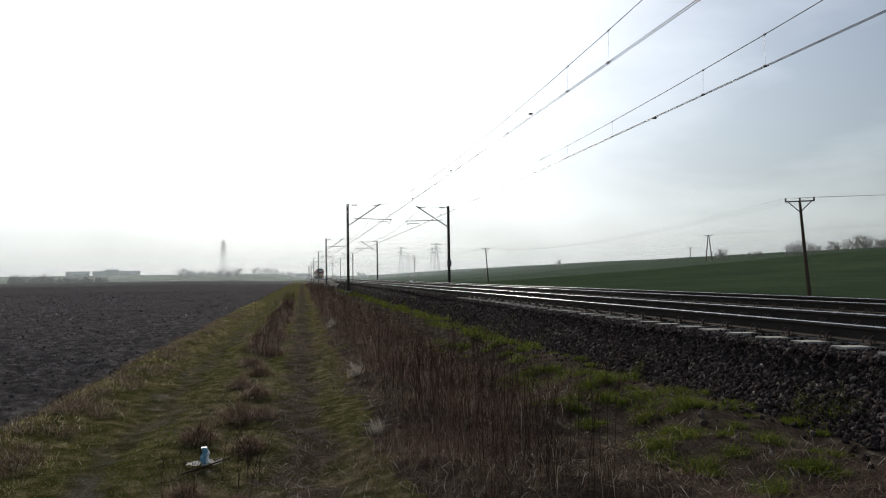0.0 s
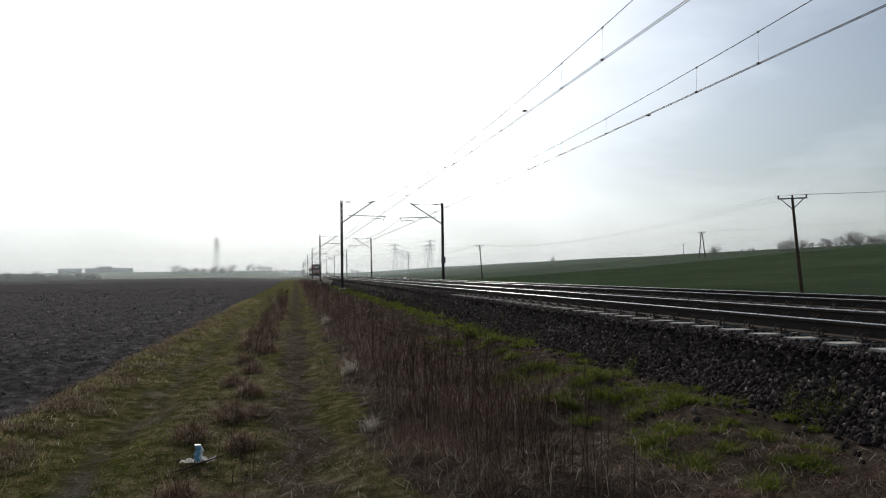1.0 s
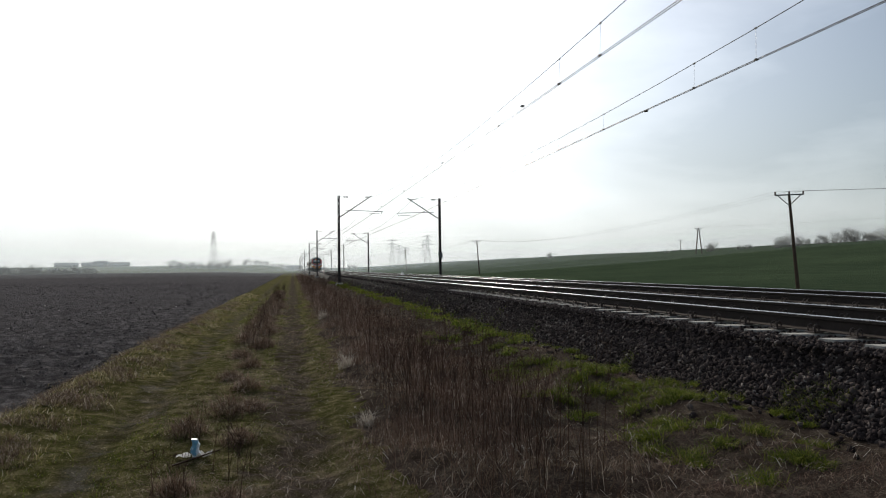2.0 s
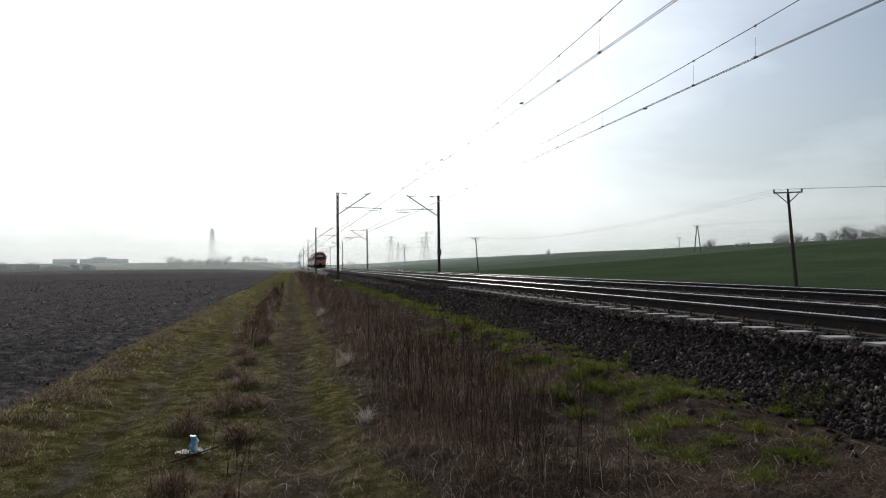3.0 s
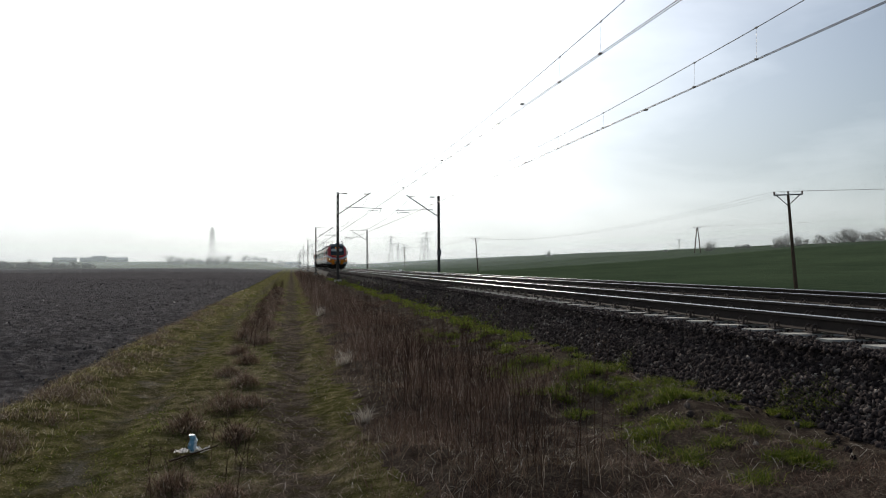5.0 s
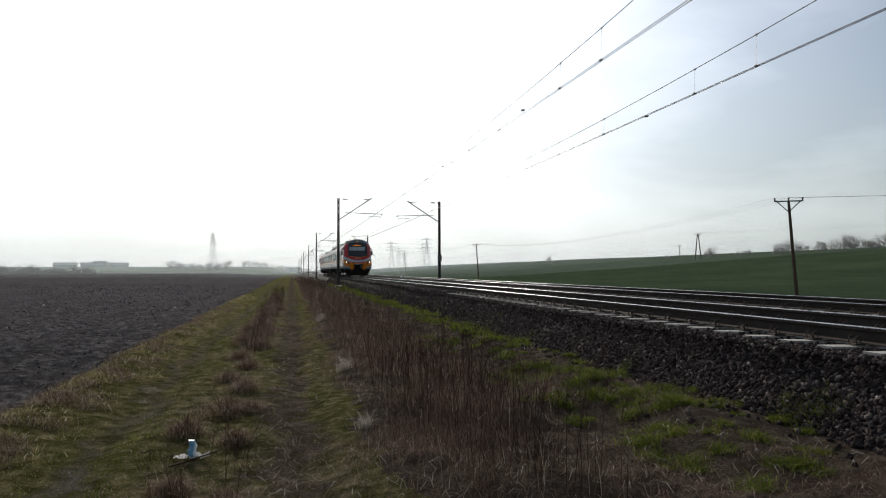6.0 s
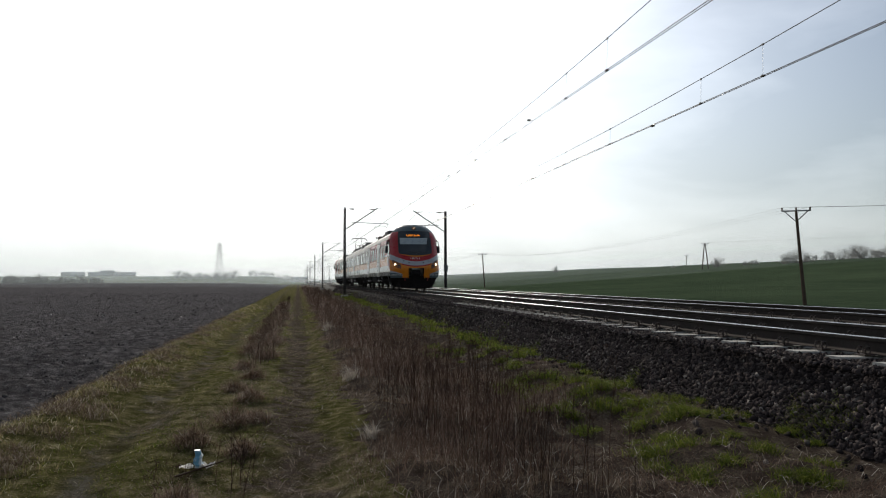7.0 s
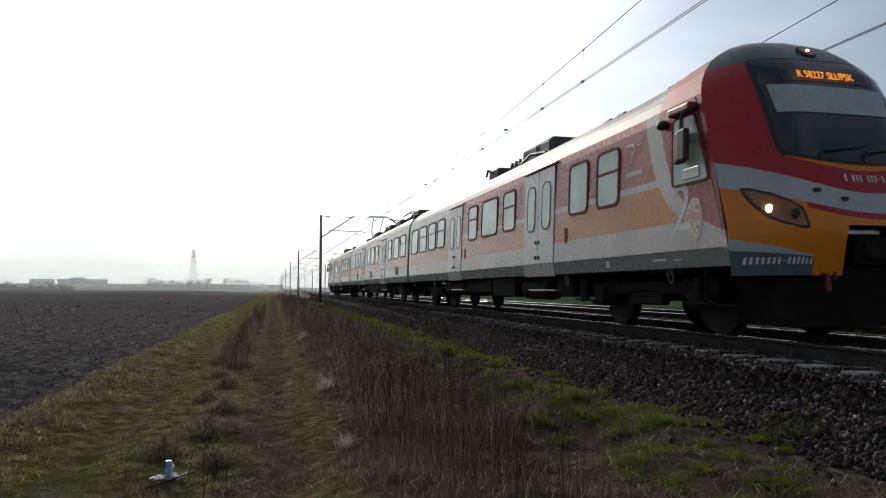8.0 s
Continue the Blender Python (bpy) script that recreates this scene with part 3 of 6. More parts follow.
def build_grass():
    rng = np.random.default_rng(21)
    # short turf on the track
    x, y = patchy(rng, 105000, -3.0, 1.0, 3.6, 36, 1.1, -0.12, 3)
    worn = (np.abs(x + 1.75) < 0.12) | (np.abs(x + 0.05) < 0.26)
    keep = ~worn | (rng.uniform(0, 1, len(x)) < 0.25)
    x, y = x[keep], y[keep]
    far = 1 + y / 30
    blades("short_turf", on_ground(x, y), rng.uniform(0.012, 0.045, len(x)) * far ** 0.4, 0.0036 * far, rng.uniform(0.5, 1.6, len(x)), OLIVE_BLADE, "short worn olive turf on the field track", seed=2)
    x, y = patchy(rng, 75000, -2.7, 0.9, 3.6, 44, 0.7, 0.05, 8)
    keep = ((np.abs(x + 1.75) > 0.14) & (np.abs(x + 0.05) > 0.28) & (np.abs(x + 0.85) > 0.3)) | (rng.uniform(0, 1, len(x)) < 0.2)
    x, y = x[keep], y[keep]
    far = 1 + y / 30
    blades("green_turf", on_ground(x, y), rng.uniform(0.015, 0.055, len(x)) * far ** 0.4, 0.0042 * far, rng.uniform(0.2, 1.1, len(x)), GREEN_BLADE, "fresh green grass patches on the field track", seed=3)
    # flattened straw
    x, y = patchy(rng, 60000, -2.6, 3.0, 3.6, 24, 1.3, -0.05, 5)
    blades("flattened_straw", on_ground(x, y) + np.array([0, 0, 0.02]), rng.uniform(0.02, 0.09, len(x)), np.full(len(x), 0.003), rng.uniform(1.4, 2.2, len(x)), DRY_BLADE, "pale flattened straw lying on the soil", seed=4)
    x, y = patchy(rng, 15000, 1.8, 4.5, 3.6, 16, 1.7, -0.2, 15)
    blades("verge_straw", on_ground(x, y) + np.array([0, 0, 0.01]), rng.uniform(0.04, 0.15, len(x)), np.full(len(x), 0.0032), rng.uniform(0.8, 2.2, len(x)), RED_BLADE, "dull dry straw on the verge soil", seed=14)
    n = 900
    x, y = rng.uniform(-0.4, 4.3, n), 4.2 + 9 * rng.uniform(0, 1, n) ** 1.4
    blades("long_pale_straws", on_ground(x, y) + np.array([0, 0, 0.05]), rng.uniform(0.06, 0.17, n), np.full(n, 0.004), rng.uniform(1.2, 2.3, n), BLEACHED, "long bleached straws fallen over the weeds", seed=16)
    x, y, s, _ = mounds(rng, [(0.82, 11.0, 1.0), (0.9, 22.0, 1.2), (0.75, 7.2, 0.7)], 110, 0.05)
    blades("bleached_tufts", on_ground(x, y), rng.uniform(0.18, 0.42, len(x)) * s, np.full(len(x), 0.006), rng.uniform(0.3, 1.2, len(x)), BLEACHED, "bleached pale grass tufts at the path's edge", seed=17)
    # bank beside the ploughed field
    x, y, s = tufts(rng, 420, -3.15, -2.2, 4.5, 46, 0.10, 70)
    far = 1 + y / 25
    blades("bank_grass", on_ground(x, y), rng.uniform(0.03, 0.11, len(x)) * s, 0.005 * far, rng.uniform(0.5, 1.6, len(x)), OLIVE_BLADE, "tufted olive grass along the ploughed field", seed=5)
    x, y, s = tufts(rng, 190, -3.2, -2.3, 4.5, 34, 0.09, 120)
    blades("bank_dry_grass", on_ground(x, y), rng.uniform(0.05, 0.17, len(x)) * s, np.full(len(x), 0.0045), rng.uniform(0.5, 1.5, len(x)), DRY_BLADE, "dry brown tufts along the ploughed field", seed=6)
    # brown drooping tussocks on the hump of the track
    spots = [(-0.72, 8.1, 1.35), (-0.48, 8.3, 0.9), (-0.99, 7.05, 0.95), (-0.50, 6.75, 0.8), (-0.62, 9.6, 1.0), (-0.9, 10.6, 0.9), (-0.7, 11.8, 1.1), (-0.95, 13.2, 1.0), (-0.65, 14.6, 1.2), (-0.85, 5.35, 0.8), (-0.45, 5.0, 0.7)]
    spots += [(rng.uniform(-1.1, -0.5), 15 + 34 * u, rng.uniform(0.9, 1.5)) for u in np.linspace(0, 1, 46)]
    x, y, s, heart = mounds(rng, spots, 480, 0.095)
    far = 1 + y / 30
    blades("track_tussocks", on_ground(x, y) + np.stack([0 * x, 0 * x, 0.13 * s * heart * rng.uniform(0, 1, len(x))], 1), rng.uniform(0.08, 0.27, len(x)) * s, 0.0036 * far, rng.uniform(0.5, 1.9, len(x)), TUSSOCK, "brown dry tussocks between the wheel ruts", seed=7)
    # reddish dry weeds between the track and the ballast
    x, y = patchy(rng, 90000, 0.45, 3.5, 3.4, 60, 0.9, -0.15, 6, 1.5)
    far = 1 + y / 22
    tall = 0.45 + 0.75 * smooth01((x - 0.55) / 0.7) * (1 - 0.6 * smooth01((x - 2.2) / 0.9))
    blades("dry_weeds", on_ground(x, y), rng.uniform(0.08, 0.48, len(x)) * (0.75 + 0.45 * lumps(x, y, 1.5, 12)) * tall, 0.0032 * far, rng.uniform(0.2, 1.3, len(x)), RED_BLADE, "reddish brown dead weeds beside the track", "weeds", seed=8)
    n = 30000
    y = 10 + 150 * rng.uniform(0, 1, n) ** 1.8
    x = np.clip(rng.normal(1.75, 0.72, n) + 0.25 * np.sin(y * 0.45) * np.sin(y * 0.17 + 1), 0.25, 3.6)
    keep = lumps(x, y, 0.8, 13) + rng.normal(0, 0.35, n) > -0.35
    x, y = x[keep], y[keep]
    far = 1 + y / 22
    bulk = np.exp(-((x - 1.75) / 1.05) ** 2) * (0.8 + 0.35 * lumps(x, y, 0.7, 3)) * (0.55 + 0.45 * smooth01((y - 10) / 20))
    blades("weed_thicket", on_ground(x, y), rng.uniform(0.2, 0.95, len(x)) * bulk, 0.0032 * far, rng.uniform(0.2, 1.6, len(x)), RED_BLADE, "dense reddish brown thicket of dead weeds", "weeds", seed=18)
    x, y = patchy(rng, 30000, 0.4, 3.0, 3.4, 40, 1.2, -0.2, 9, 1.5)
    far = 1 + y / 22
    blades("dry_weed_grass", on_ground(x, y), rng.uniform(0.05, 0.20, len(x)), 0.0030 * far, rng.uniform(0.4, 1.7, len(x)), DRY_BLADE, "tangled pale dry grass beside the track", "weeds", seed=9)
    # fresh green tufts at the foot of the ballast
    x, y, s = tufts(rng, 62, 2.6, 4.55, 7.0, 15, 0.06, 300, 1.0)
    blades("green_tufts", on_ground(x, y), rng.uniform(0.06, 0.17, len(x)) * s, np.full(len(x), 0.0055), rng.uniform(0.5, 1.5, len(x)), GREEN_BLADE, "fresh green grass tufts at the foot of the ballast", seed=10)
    x, y, s = tufts(rng, 60, 2.7, 4.7, 4.2, 7.5, 0.055, 240, 1.0)
    blades("green_tufts", on_ground(x, y), rng.uniform(0.05, 0.16, len(x)) * s, np.full(len(x), 0.005), rng.uniform(0.5, 1.6, len(x)), GREEN_BLADE, "fresh green grass tufts among straw by the ballast", seed=19)
    x, y, s = tufts(rng, 240, 3.7, 4.6, 13, 75, 0.10, 70, 1.3)
    far = 1 + y / 30
    blades("green_verge", on_ground(x, y), rng.uniform(0.07, 0.19, len(x)) * s, 0.006 * far, rng.uniform(0.4, 1.3, len(x)), GREEN_BLADE, "bright green grass band along the ballast", seed=11)


def build_stalks():
    """Tall dead stalks with branched heads."""
    rng = np.random.default_rng(33)
    for patch, (n, x0, x1, y0, y1, h0, h1) in enumerate(((190, 0.95, 2.3, 4.2, 9.5, 0.4, 1.0), (190, 0.9, 2.9, 8, 26, 0.4, 0.95), (220, 0.8, 3.0, 24, 85, 0.5, 1.05), (110, -1.1, -0.45, 12, 50, 0.4, 0.75), (16, -1.0, -0.3, 4.3, 6.5, 0.25, 0.5))):
        bm = bmesh.new()
        for _ in range(n):
            x, y = rng.uniform(x0, x1), rng.uniform(y0, y1)
            z = float(height(x, y)) - 0.02
            h = rng.uniform(h0, h1)
            tx, ty = rng.normal(0, 0.09, 2) * h * 1.6
            r = 0.0027 * (1 + y / 30)
            top = Vector((x + tx, y + ty, z + h))
            midp = Vector((x + tx * 0.35, y + ty * 0.35, z + h * 0.5))
            tube(bm, [(x, y, z), midp, top], r, r * 0.5, 3)
            for _b in range(rng.integers(2, 6)):
                t = rng.uniform(0.55, 1.0)
                p = midp.lerp(top, (t - 0.5) * 2) if t > 0.5 else midp
                a = rng.uniform(0, 6.28)
                ll = rng.uniform(0.06, 0.16)
                e = p + Vector((math.cos(a) * ll * 0.6, math.sin(a) * ll * 0.6, ll))
                tube(bm, [p, e], r * 0.5, r * 0.3, 3)
                for _c in range(3):
                    tube(bm, [e, e + Vector((rng.normal(0, 0.02), rng.normal(0, 0.02), rng.uniform(0.005, 0.03)))], r * 0.7, r * 0.5, 3)
        ob = part("dead_stalks", bm, STALK)
        tagged(ob, "tall dead brown weed stalks with branched heads", "weeds", kind="stuff")


build_grass()
build_stalks()


# ---------------------------------------------------------------- overhead line
CONTACT_Z, BRACKET_Z, CATENARY_Z = RAIL_Z + 5.25, RAIL_Z + 5.35, RAIL_Z + 6.88
LEFT_MASTS = [-1.0, 60.5, 116.0, 172.0, 228.0, 284.0, 340.0, 400.0]
RIGHT_MASTS = [-2.0, 62.2, 124.0, 185.0, 246.0, 307.0, 368.0]


def channel_mesh(h):
    """One side of a battened mast: a channel section that tapers upwards."""
    bm = bmesh.new()
    lo = [(-0.042, -0.13), (0.042, -0.13), (0.042, -0.119), (-0.032, -0.119), (-0.032, 0.119), (0.042, 0.119), (0.042, 0.13), (-0.042, 0.13)]
    a = [bm.verts.new((x * 1.2, y * 1.2, 0)) for x, y in lo]
    b = [bm.verts.new((x, y * 0.75, h)) for x, y in lo]
    for k in range(8):
        bm.faces.new((a[k], a[(k + 1) % 8], b[(k + 1) % 8], b[k]))
    bm.faces.new(a[::-1])
    bm.faces.new(b)
    me = bpy.data.meshes.new("channel")
    bm.to_mesh(me)
    bm.free()
    me.materials.append(MAST)
    return me


def simple_mesh(name, bm, material):
    me = bpy.data.meshes.new(name)
    bm.to_mesh(me)
    bm.free()
    me.materials.append(material)
    return me


MAST_H = 7.7
CHANNEL = channel_mesh(MAST_H)
BATTEN = simple_mesh("batten_plate", box(bmesh.new(), -0.098, 0.098, -0.008, 0.008, -0.14, 0.14), MAST)
FOOTING = simple_mesh("footing", box(bmesh.new(), -0.32, 0.32, -0.32, 0.32, -0.5, 0.12, 0.03), CONCRETE)


def build_mast(x, y, side, lean=0.0, detail=True):
    """side +1: the bracket reaches towards +x."""
    z = RAIL_Z - 0.75
    m = thing("catenary_mast", "dark weathered steel overhead line mast with a bracket beside the track", "mast", "overhead line masts", at=(x, y, z))
    m.rotation_euler = (0, radians(lean), 0)
    share("footing", FOOTING, m)
    for s in (-1, 1):
        share("channel", CHANNEL, m, (s * 0.058, 0, 0), 0.0 if s < 0 else math.pi)
    if detail:
        for k in range(14):
            for yy in (-0.135, 0.135):
                share("batten_plate", BATTEN, m, (0, yy * (1.12 - 0.3 * k / 14), 0.5 + 0.52 * k))
    hz = BRACKET_Z - z
    top = CATENARY_Z - z
    reach = abs((NEAR_X if side > 0 else FAR_X) - x)
    bm = bmesh.new()
    tube(bm, [(side * 0.1, 0, hz - 0.28), (side * (reach + 0.25), 0, top + 0.08)], 0.05)
    part("cantilever_tube", bm, GALV, m)
    bm = bmesh.new()
    tube(bm, [(side * 0.55, 0, hz + 0.32), (side * (reach + 1.25), 0, hz + 0.22)], 0.035)
    part("registration_tube", bm, GALV, m)
    bm = bmesh.new()
    tube(bm, [(side * (reach + 1.15), 0, hz + 0.22), (side * (reach + 1.0), 0, hz - 0.16), (side * (reach + 0.9), 0, hz + 0.03), (side * (reach + 0.02), 0, hz + 0.02), (side * (reach - 0.05), 0, hz - 0.12)], 0.028)
    part("steady_arm", bm, GALV, m)
    for x0, x1, r0 in ((0.1, 0.85, 0.07), (reach - 0.55, reach + 0.1, 0.06)):
        bm = bmesh.new()
        tube(bm, [(side * x0, 0, top - 0.05), (side * x1, 0, top - 0.05)], 0.02)
        for q in range(4):
            disc(bm, (side * (x1 - 0.1 - 0.1 * q), 0, top - 0.05), "x", r0, 0.06, 8)
        part("insulator", bm, INSUL, m, "brown ribbed insulator")
    bm = bmesh.new()
    tube(bm, [(side * 0.1, 0.02, top - 0.05), (side * (reach - 0.5), 0.02, top - 0.06)], 0.005, n=4)
    part("tie_rod", bm, GALV, m)
    return m


for i, y in enumerate(LEFT_MASTS):
    if i:
        build_mast(3.92 - (0.25 if i > 3 else 0.0), y, 1, 0.0, y < 130)
for i, y in enumerate(RIGHT_MASTS):
    if i:
        mast = build_mast(FAR_X + 2.75, y, -1, 0.0, y < 130)
        if i == 1:
            bm = bmesh.new()
            box(bm, -0.2, 0.2, -0.22, -0.17, 2.2, 2.75, 0.02)
            part("switch_box", bm, GALV, mast, "grey sheet steel box")


def build_line(cx, masts, stagger):
    """Carrier wire, two contact wires and droppers over one track; stagger is the offset at each mast."""
    line = thing("overhead_line", "thin copper carrier and contact wires with droppers", "overhead wire", "overhead lines", at=(cx, 0, 0))
    ends = [masts[0] - 60] + masts
    offs = [stagger[k % len(stagger)] for k in range(len(ends))]
    c1, drops = [], []

    def sag(u):
        return CONTACT_Z + 0.47 + 1.12 * (2 * u - 1) ** 2

    for k in range(len(ends) - 1):
        a, b = ends[k], ends[k + 1]
        n = 16
        for q in range(n + (1 if k == len(ends) - 2 else 0)):
            u = q / n
            c1.append((offs[k] + (offs[k + 1] - offs[k]) * u + 0.05, a + (b - a) * u, sag(u)))
        if a < 190:
            m = int((b - a) / 4.1)
            for q in range(m):
                u = (q + 0.5 + 0.22 * math.sin(q * 2.4 + k)) / m
                drops.append((offs[k] + (offs[k + 1] - offs[k]) * u + 0.05, a + (b - a) * u, sag(u)))
    bm = bmesh.new()
    tube(bm, c1, 0.006, 0.038, n=4)
    part("carrier_wire", bm, WIRE, line)
    for s in (-0.03, 0.03):
        bm = bmesh.new()
        tube(bm, [(s + o, y, CONTACT_Z) for o, y in zip(offs, ends)], 0.0052, 0.032, n=4)
        part("contact_wire", bm, WIRE, line)
    for x, y, z in drops:
        bm = bmesh.new()
        x1 = x - 0.05
        tube(bm, [(x, y, z), (x1, y - 0.05, CONTACT_Z)], 0.004, n=3)
        box(bm, x1 - 0.035, x1 + 0.035, y - 0.08, y - 0.02, CONTACT_Z - 0.012, CONTACT_Z + 0.03)
        box(bm, x - 0.015, x + 0.015, y - 0.03, y + 0.03, z - 0.02, z + 0.02)
        part("dropper", bm, WIRE, line)
    # short cross links between the twin contact wires
    for y in np.arange(8, 60, 11.0):
        bm = bmesh.new()
        box(bm, -0.05, 0.05, y, y + 0.12, CONTACT_Z - 0.015, CONTACT_Z + 0.025, 0.005)
        part("wire_clamp", bm, WIRE, line)


build_line(NEAR_X, LEFT_MASTS, (-0.14, 0.14, 0.14, -0.14))
build_line(FAR_X, RIGHT_MASTS, (0.2, -0.2))


# ---------------------------------------------------------------- power poles in the crop field
def place(az, dist):
    """A spot on the ground at a bearing from the track and a distance."""
    a = radians(az)
    x, y = dist * math.sin(a), dist * math.cos(a)
    return x, y, float(height(x, y))


def build_pole(az, dist, h, lean, turn, double=False, label="tarred wooden power pole with a steel crossarm in the field"):
    x, y, z = place(az, dist)
    p = thing("power_pole", label, "power pole", "field power poles", at=(x, y, z - 0.1), rz=radians(turn))
    if double:
        for s in (-1, 1):
            bm = bmesh.new()
            tube(bm, [(s * 0.75, 0, 0), (s * 0.1, 0, h)], 0.15, 0.11, 8)
            part("post", bm, TIMBER, p)
    else:
        bm = bmesh.new()
        tube(bm, [(0, 0, 0), (lean * 0.5 * 1.04, 0, h * 0.5), (lean, 0, h)], 0.14, 0.09, 10)
        part("post", bm, TIMBER, p)
    bm = bmesh.new()
    box(bm, lean - 0.95, lean + 0.95, -0.05, 0.05, h - 0.02, h + 0.07, 0.01)
    for s in (-1, 1):
        tube(bm, [(lean, 0, h - 0.75), (lean + s * 0.75, 0, h)], 0.035, n=4)
    part("crossarm", bm, GALV, p)
    for s in (-0.9, 0.0, 0.9):
        bm = bmesh.new()
        disc(bm, (lean + s, 0, h + 0.16), "z", 0.055, 0.2, 10)
        disc(bm, (lean + s, 0, h + 0.22), "z", 0.075, 0.05, 10)
        part("insulator", bm, INSUL, p)
    return p, [p.matrix_basis @ Vector((lean + s, 0, h + 0.28)) for s in (-0.9, 0.0, 0.9)]


pole_a, ends_a = build_pole(39.35, 55.0, 6.75, -0.42, -30)
pole_b, ends_b = build_pole(15.25, 150.0, 7.3, -0.5, -20)
pole_c, ends_c = build_pole(32.55, 190.0, 6.6, 0.0, -25, True, "double-legged wooden power pole on the hill")
pole_d, ends_d = build_pole(9.2, 300.0, 9.0, -0.3, -10)
pole_e, ends_e = build_pole(6.2, 420.0, 9.0, 0.2, -10)
pole_f, ends_f = build_pole(31.2, 290.0, 4.0, 0.0, -25)


def build_spans(pairs, label, sag, r):
    w = thing("power_line", label, "power line", "field power lines")
    for a, b in pairs:
        pts = []
        for k in range(13):
            u = k / 12
            p = a.lerp(b, u)
            p.z -= sag * 4 * u * (1 - u)
            pts.append(p)
        bm = bmesh.new()
        tube(bm, pts, r, n=3)
        part("wire", bm, WIRE, w)


bpy.context.view_layer.update()
off_right = [e + Vector((40, -18, 0.9)) for e in ends_a]
build_spans(list(zip(ends_a, ends_b)), "three thin wires between wooden poles", 1.6, 0.006)
build_spans(list(zip(ends_a, off_right)), "three thin wires running past the tracks", 0.3, 0.006)
build_spans(list(zip(ends_c, [e + Vector((120, -60, 6.5)) for e in ends_c])), "thin wires over the green hill", 1.0, 0.006)
build_spans(list(zip(ends_b, ends_d)), "three thin wires to the far poles", 1.2, 0.008)


# ---------------------------------------------------------------- lattice pylons
def build_pylon(az, dist, h, arms, turn=0.0, bar=0.15):
    x, y, z = place(az, dist)
    p = thing("lattice_pylon", "grey steel lattice pylon standing far off in haze", "pylon", "lattice pylons", at=(x, y, z - 0.5), rz=radians(turn))

    def half(u):
        return 0.082 * h * (1 - u) ** 1.3 + 0.016 * h

    levels = [0, 0.24, 0.44, 0.60, 0.72, 0.82, 0.9, 1.0]
    for sx in (-1, 1):
        for sy in (-1, 1):
            bm = bmesh.new()
            tube(bm, [(sx * half(u), sy * half(u), u * h) for u in levels], bar * 0.75, bar * 0.5, 4)
            part("leg", bm, GALV, p)
    bm = bmesh.new()
    for u, v in zip(levels, levels[1:]):
        a, b = half(u), half(v)
        for s in (-1, 1):
            tube(bm, [(-a, s * a, u * h), (b, s * b, v * h)], bar * 0.24, n=3)
            tube(bm, [(a, s * a, u * h), (-b, s * b, v * h)], bar * 0.24, n=3)
            tube(bm, [(s * a, -a, u * h), (s * b, b, v * h)], bar * 0.24, n=3)
            tube(bm, [(s * a, a, u * h), (s * b, -b, v * h)], bar * 0.24, n=3)
            tube(bm, [(-b, s * b, v * h), (b, s * b, v * h)], bar * 0.24, n=3)
    part("bracing", bm, GALV, p)
    for u, w in arms:
        bm = bmesh.new()
        for s in (-1, 1):
            tip = (s * w * h, 0, u * h)
            for sy in (-1, 1):
                tube(bm, [(s * half(u), sy * half(u), u * h), tip], bar * 0.8, n=4)
                tube(bm, [(s * half(u + 0.04), sy * half(u + 0.04), (u + 0.045) * h), tip], bar * 0.6, n=4)
            tube(bm, [tip, (tip[0], 0, tip[2] - 0.05 * h)], bar * 0.8, n=4)
        part("crossarm", bm, GALV, p)
    return p


DELTA = [(0.66, 0.20), (0.79, 0.16), (0.93, 0.20)]
build_pylon(-6.1, 560, 30, [(0.70, 0.075), (0.8, 0.065), (0.9, 0.06)], 35)
build_pylon(10.98, 640, 27, DELTA, 10)
build_pylon(8.05, 760, 30, DELTA, 10)
build_pylon(10.62, 1250, 47, DELTA, 10)
build_pylon(8.64, 1400, 44, DELTA, 10, 0.2)
build_pylon(9.12, 1600, 46, DELTA, 10, 0.2)


# ---------------------------------------------------------------- bare trees
def bare_tree_mesh(seed, h, wide):
    rng = random.Random(seed)
    bm = bmesh.new()

    def grow(p, d, ln, r, depth):
        q = p + d * ln
        mid = p.lerp(q, 0.5) + Vector((rng.uniform(-1, 1), rng.uniform(-1, 1), rng.uniform(-0.3, 0.3))) * ln * 0.09
        tube(bm, [p, mid, q], r * 0.75, r * 0.45, 3)
        if depth >= 4:
            for _ in range(5):
                w = Vector((rng.uniform(-1, 1), rng.uniform(-1, 1), rng.uniform(-0.5, 1))).normalized()
                s = p.lerp(q, rng.uniform(0.2, 1.0))
                tube(bm, [s, s + (d * 0.7 + w).normalized() * h * rng.uniform(0.05, 0.13)], 0.008, 0.005, 3)
            return
        for _ in range(3 if depth > 1 else 4):
            a = rng.uniform(0, 6.28)
            tilt = rng.uniform(0.2, 1.15) * wide
            side = Vector((math.cos(a), math.sin(a), rng.uniform(-0.2, 0.25)))
            nd = (d * math.cos(tilt) + side * math.sin(tilt) + Vector((0, 0, 0.2))).normalized()
            grow(p.lerp(q, rng.uniform(0.35, 1.0)), nd, ln * rng.uniform(0.55, 0.86), r * 0.62, depth + 1)

    for _ in range(3):
        grow(Vector((0, 0, 0)), Vector((rng.uniform(-0.5, 0.5), rng.uniform(-0.5, 0.5), 1)).normalized(), h * rng.uniform(0.16, 0.26), h * 0.012, 1)
    zs = [v.co.z for v in bm.verts]
    k = h / max(zs)
    for v in bm.verts:
        v.co *= k
    me = bpy.data.meshes.new("crown")
    bm.to_mesh(me)
    bm.free()
    me.materials.append(BARK)
    return me


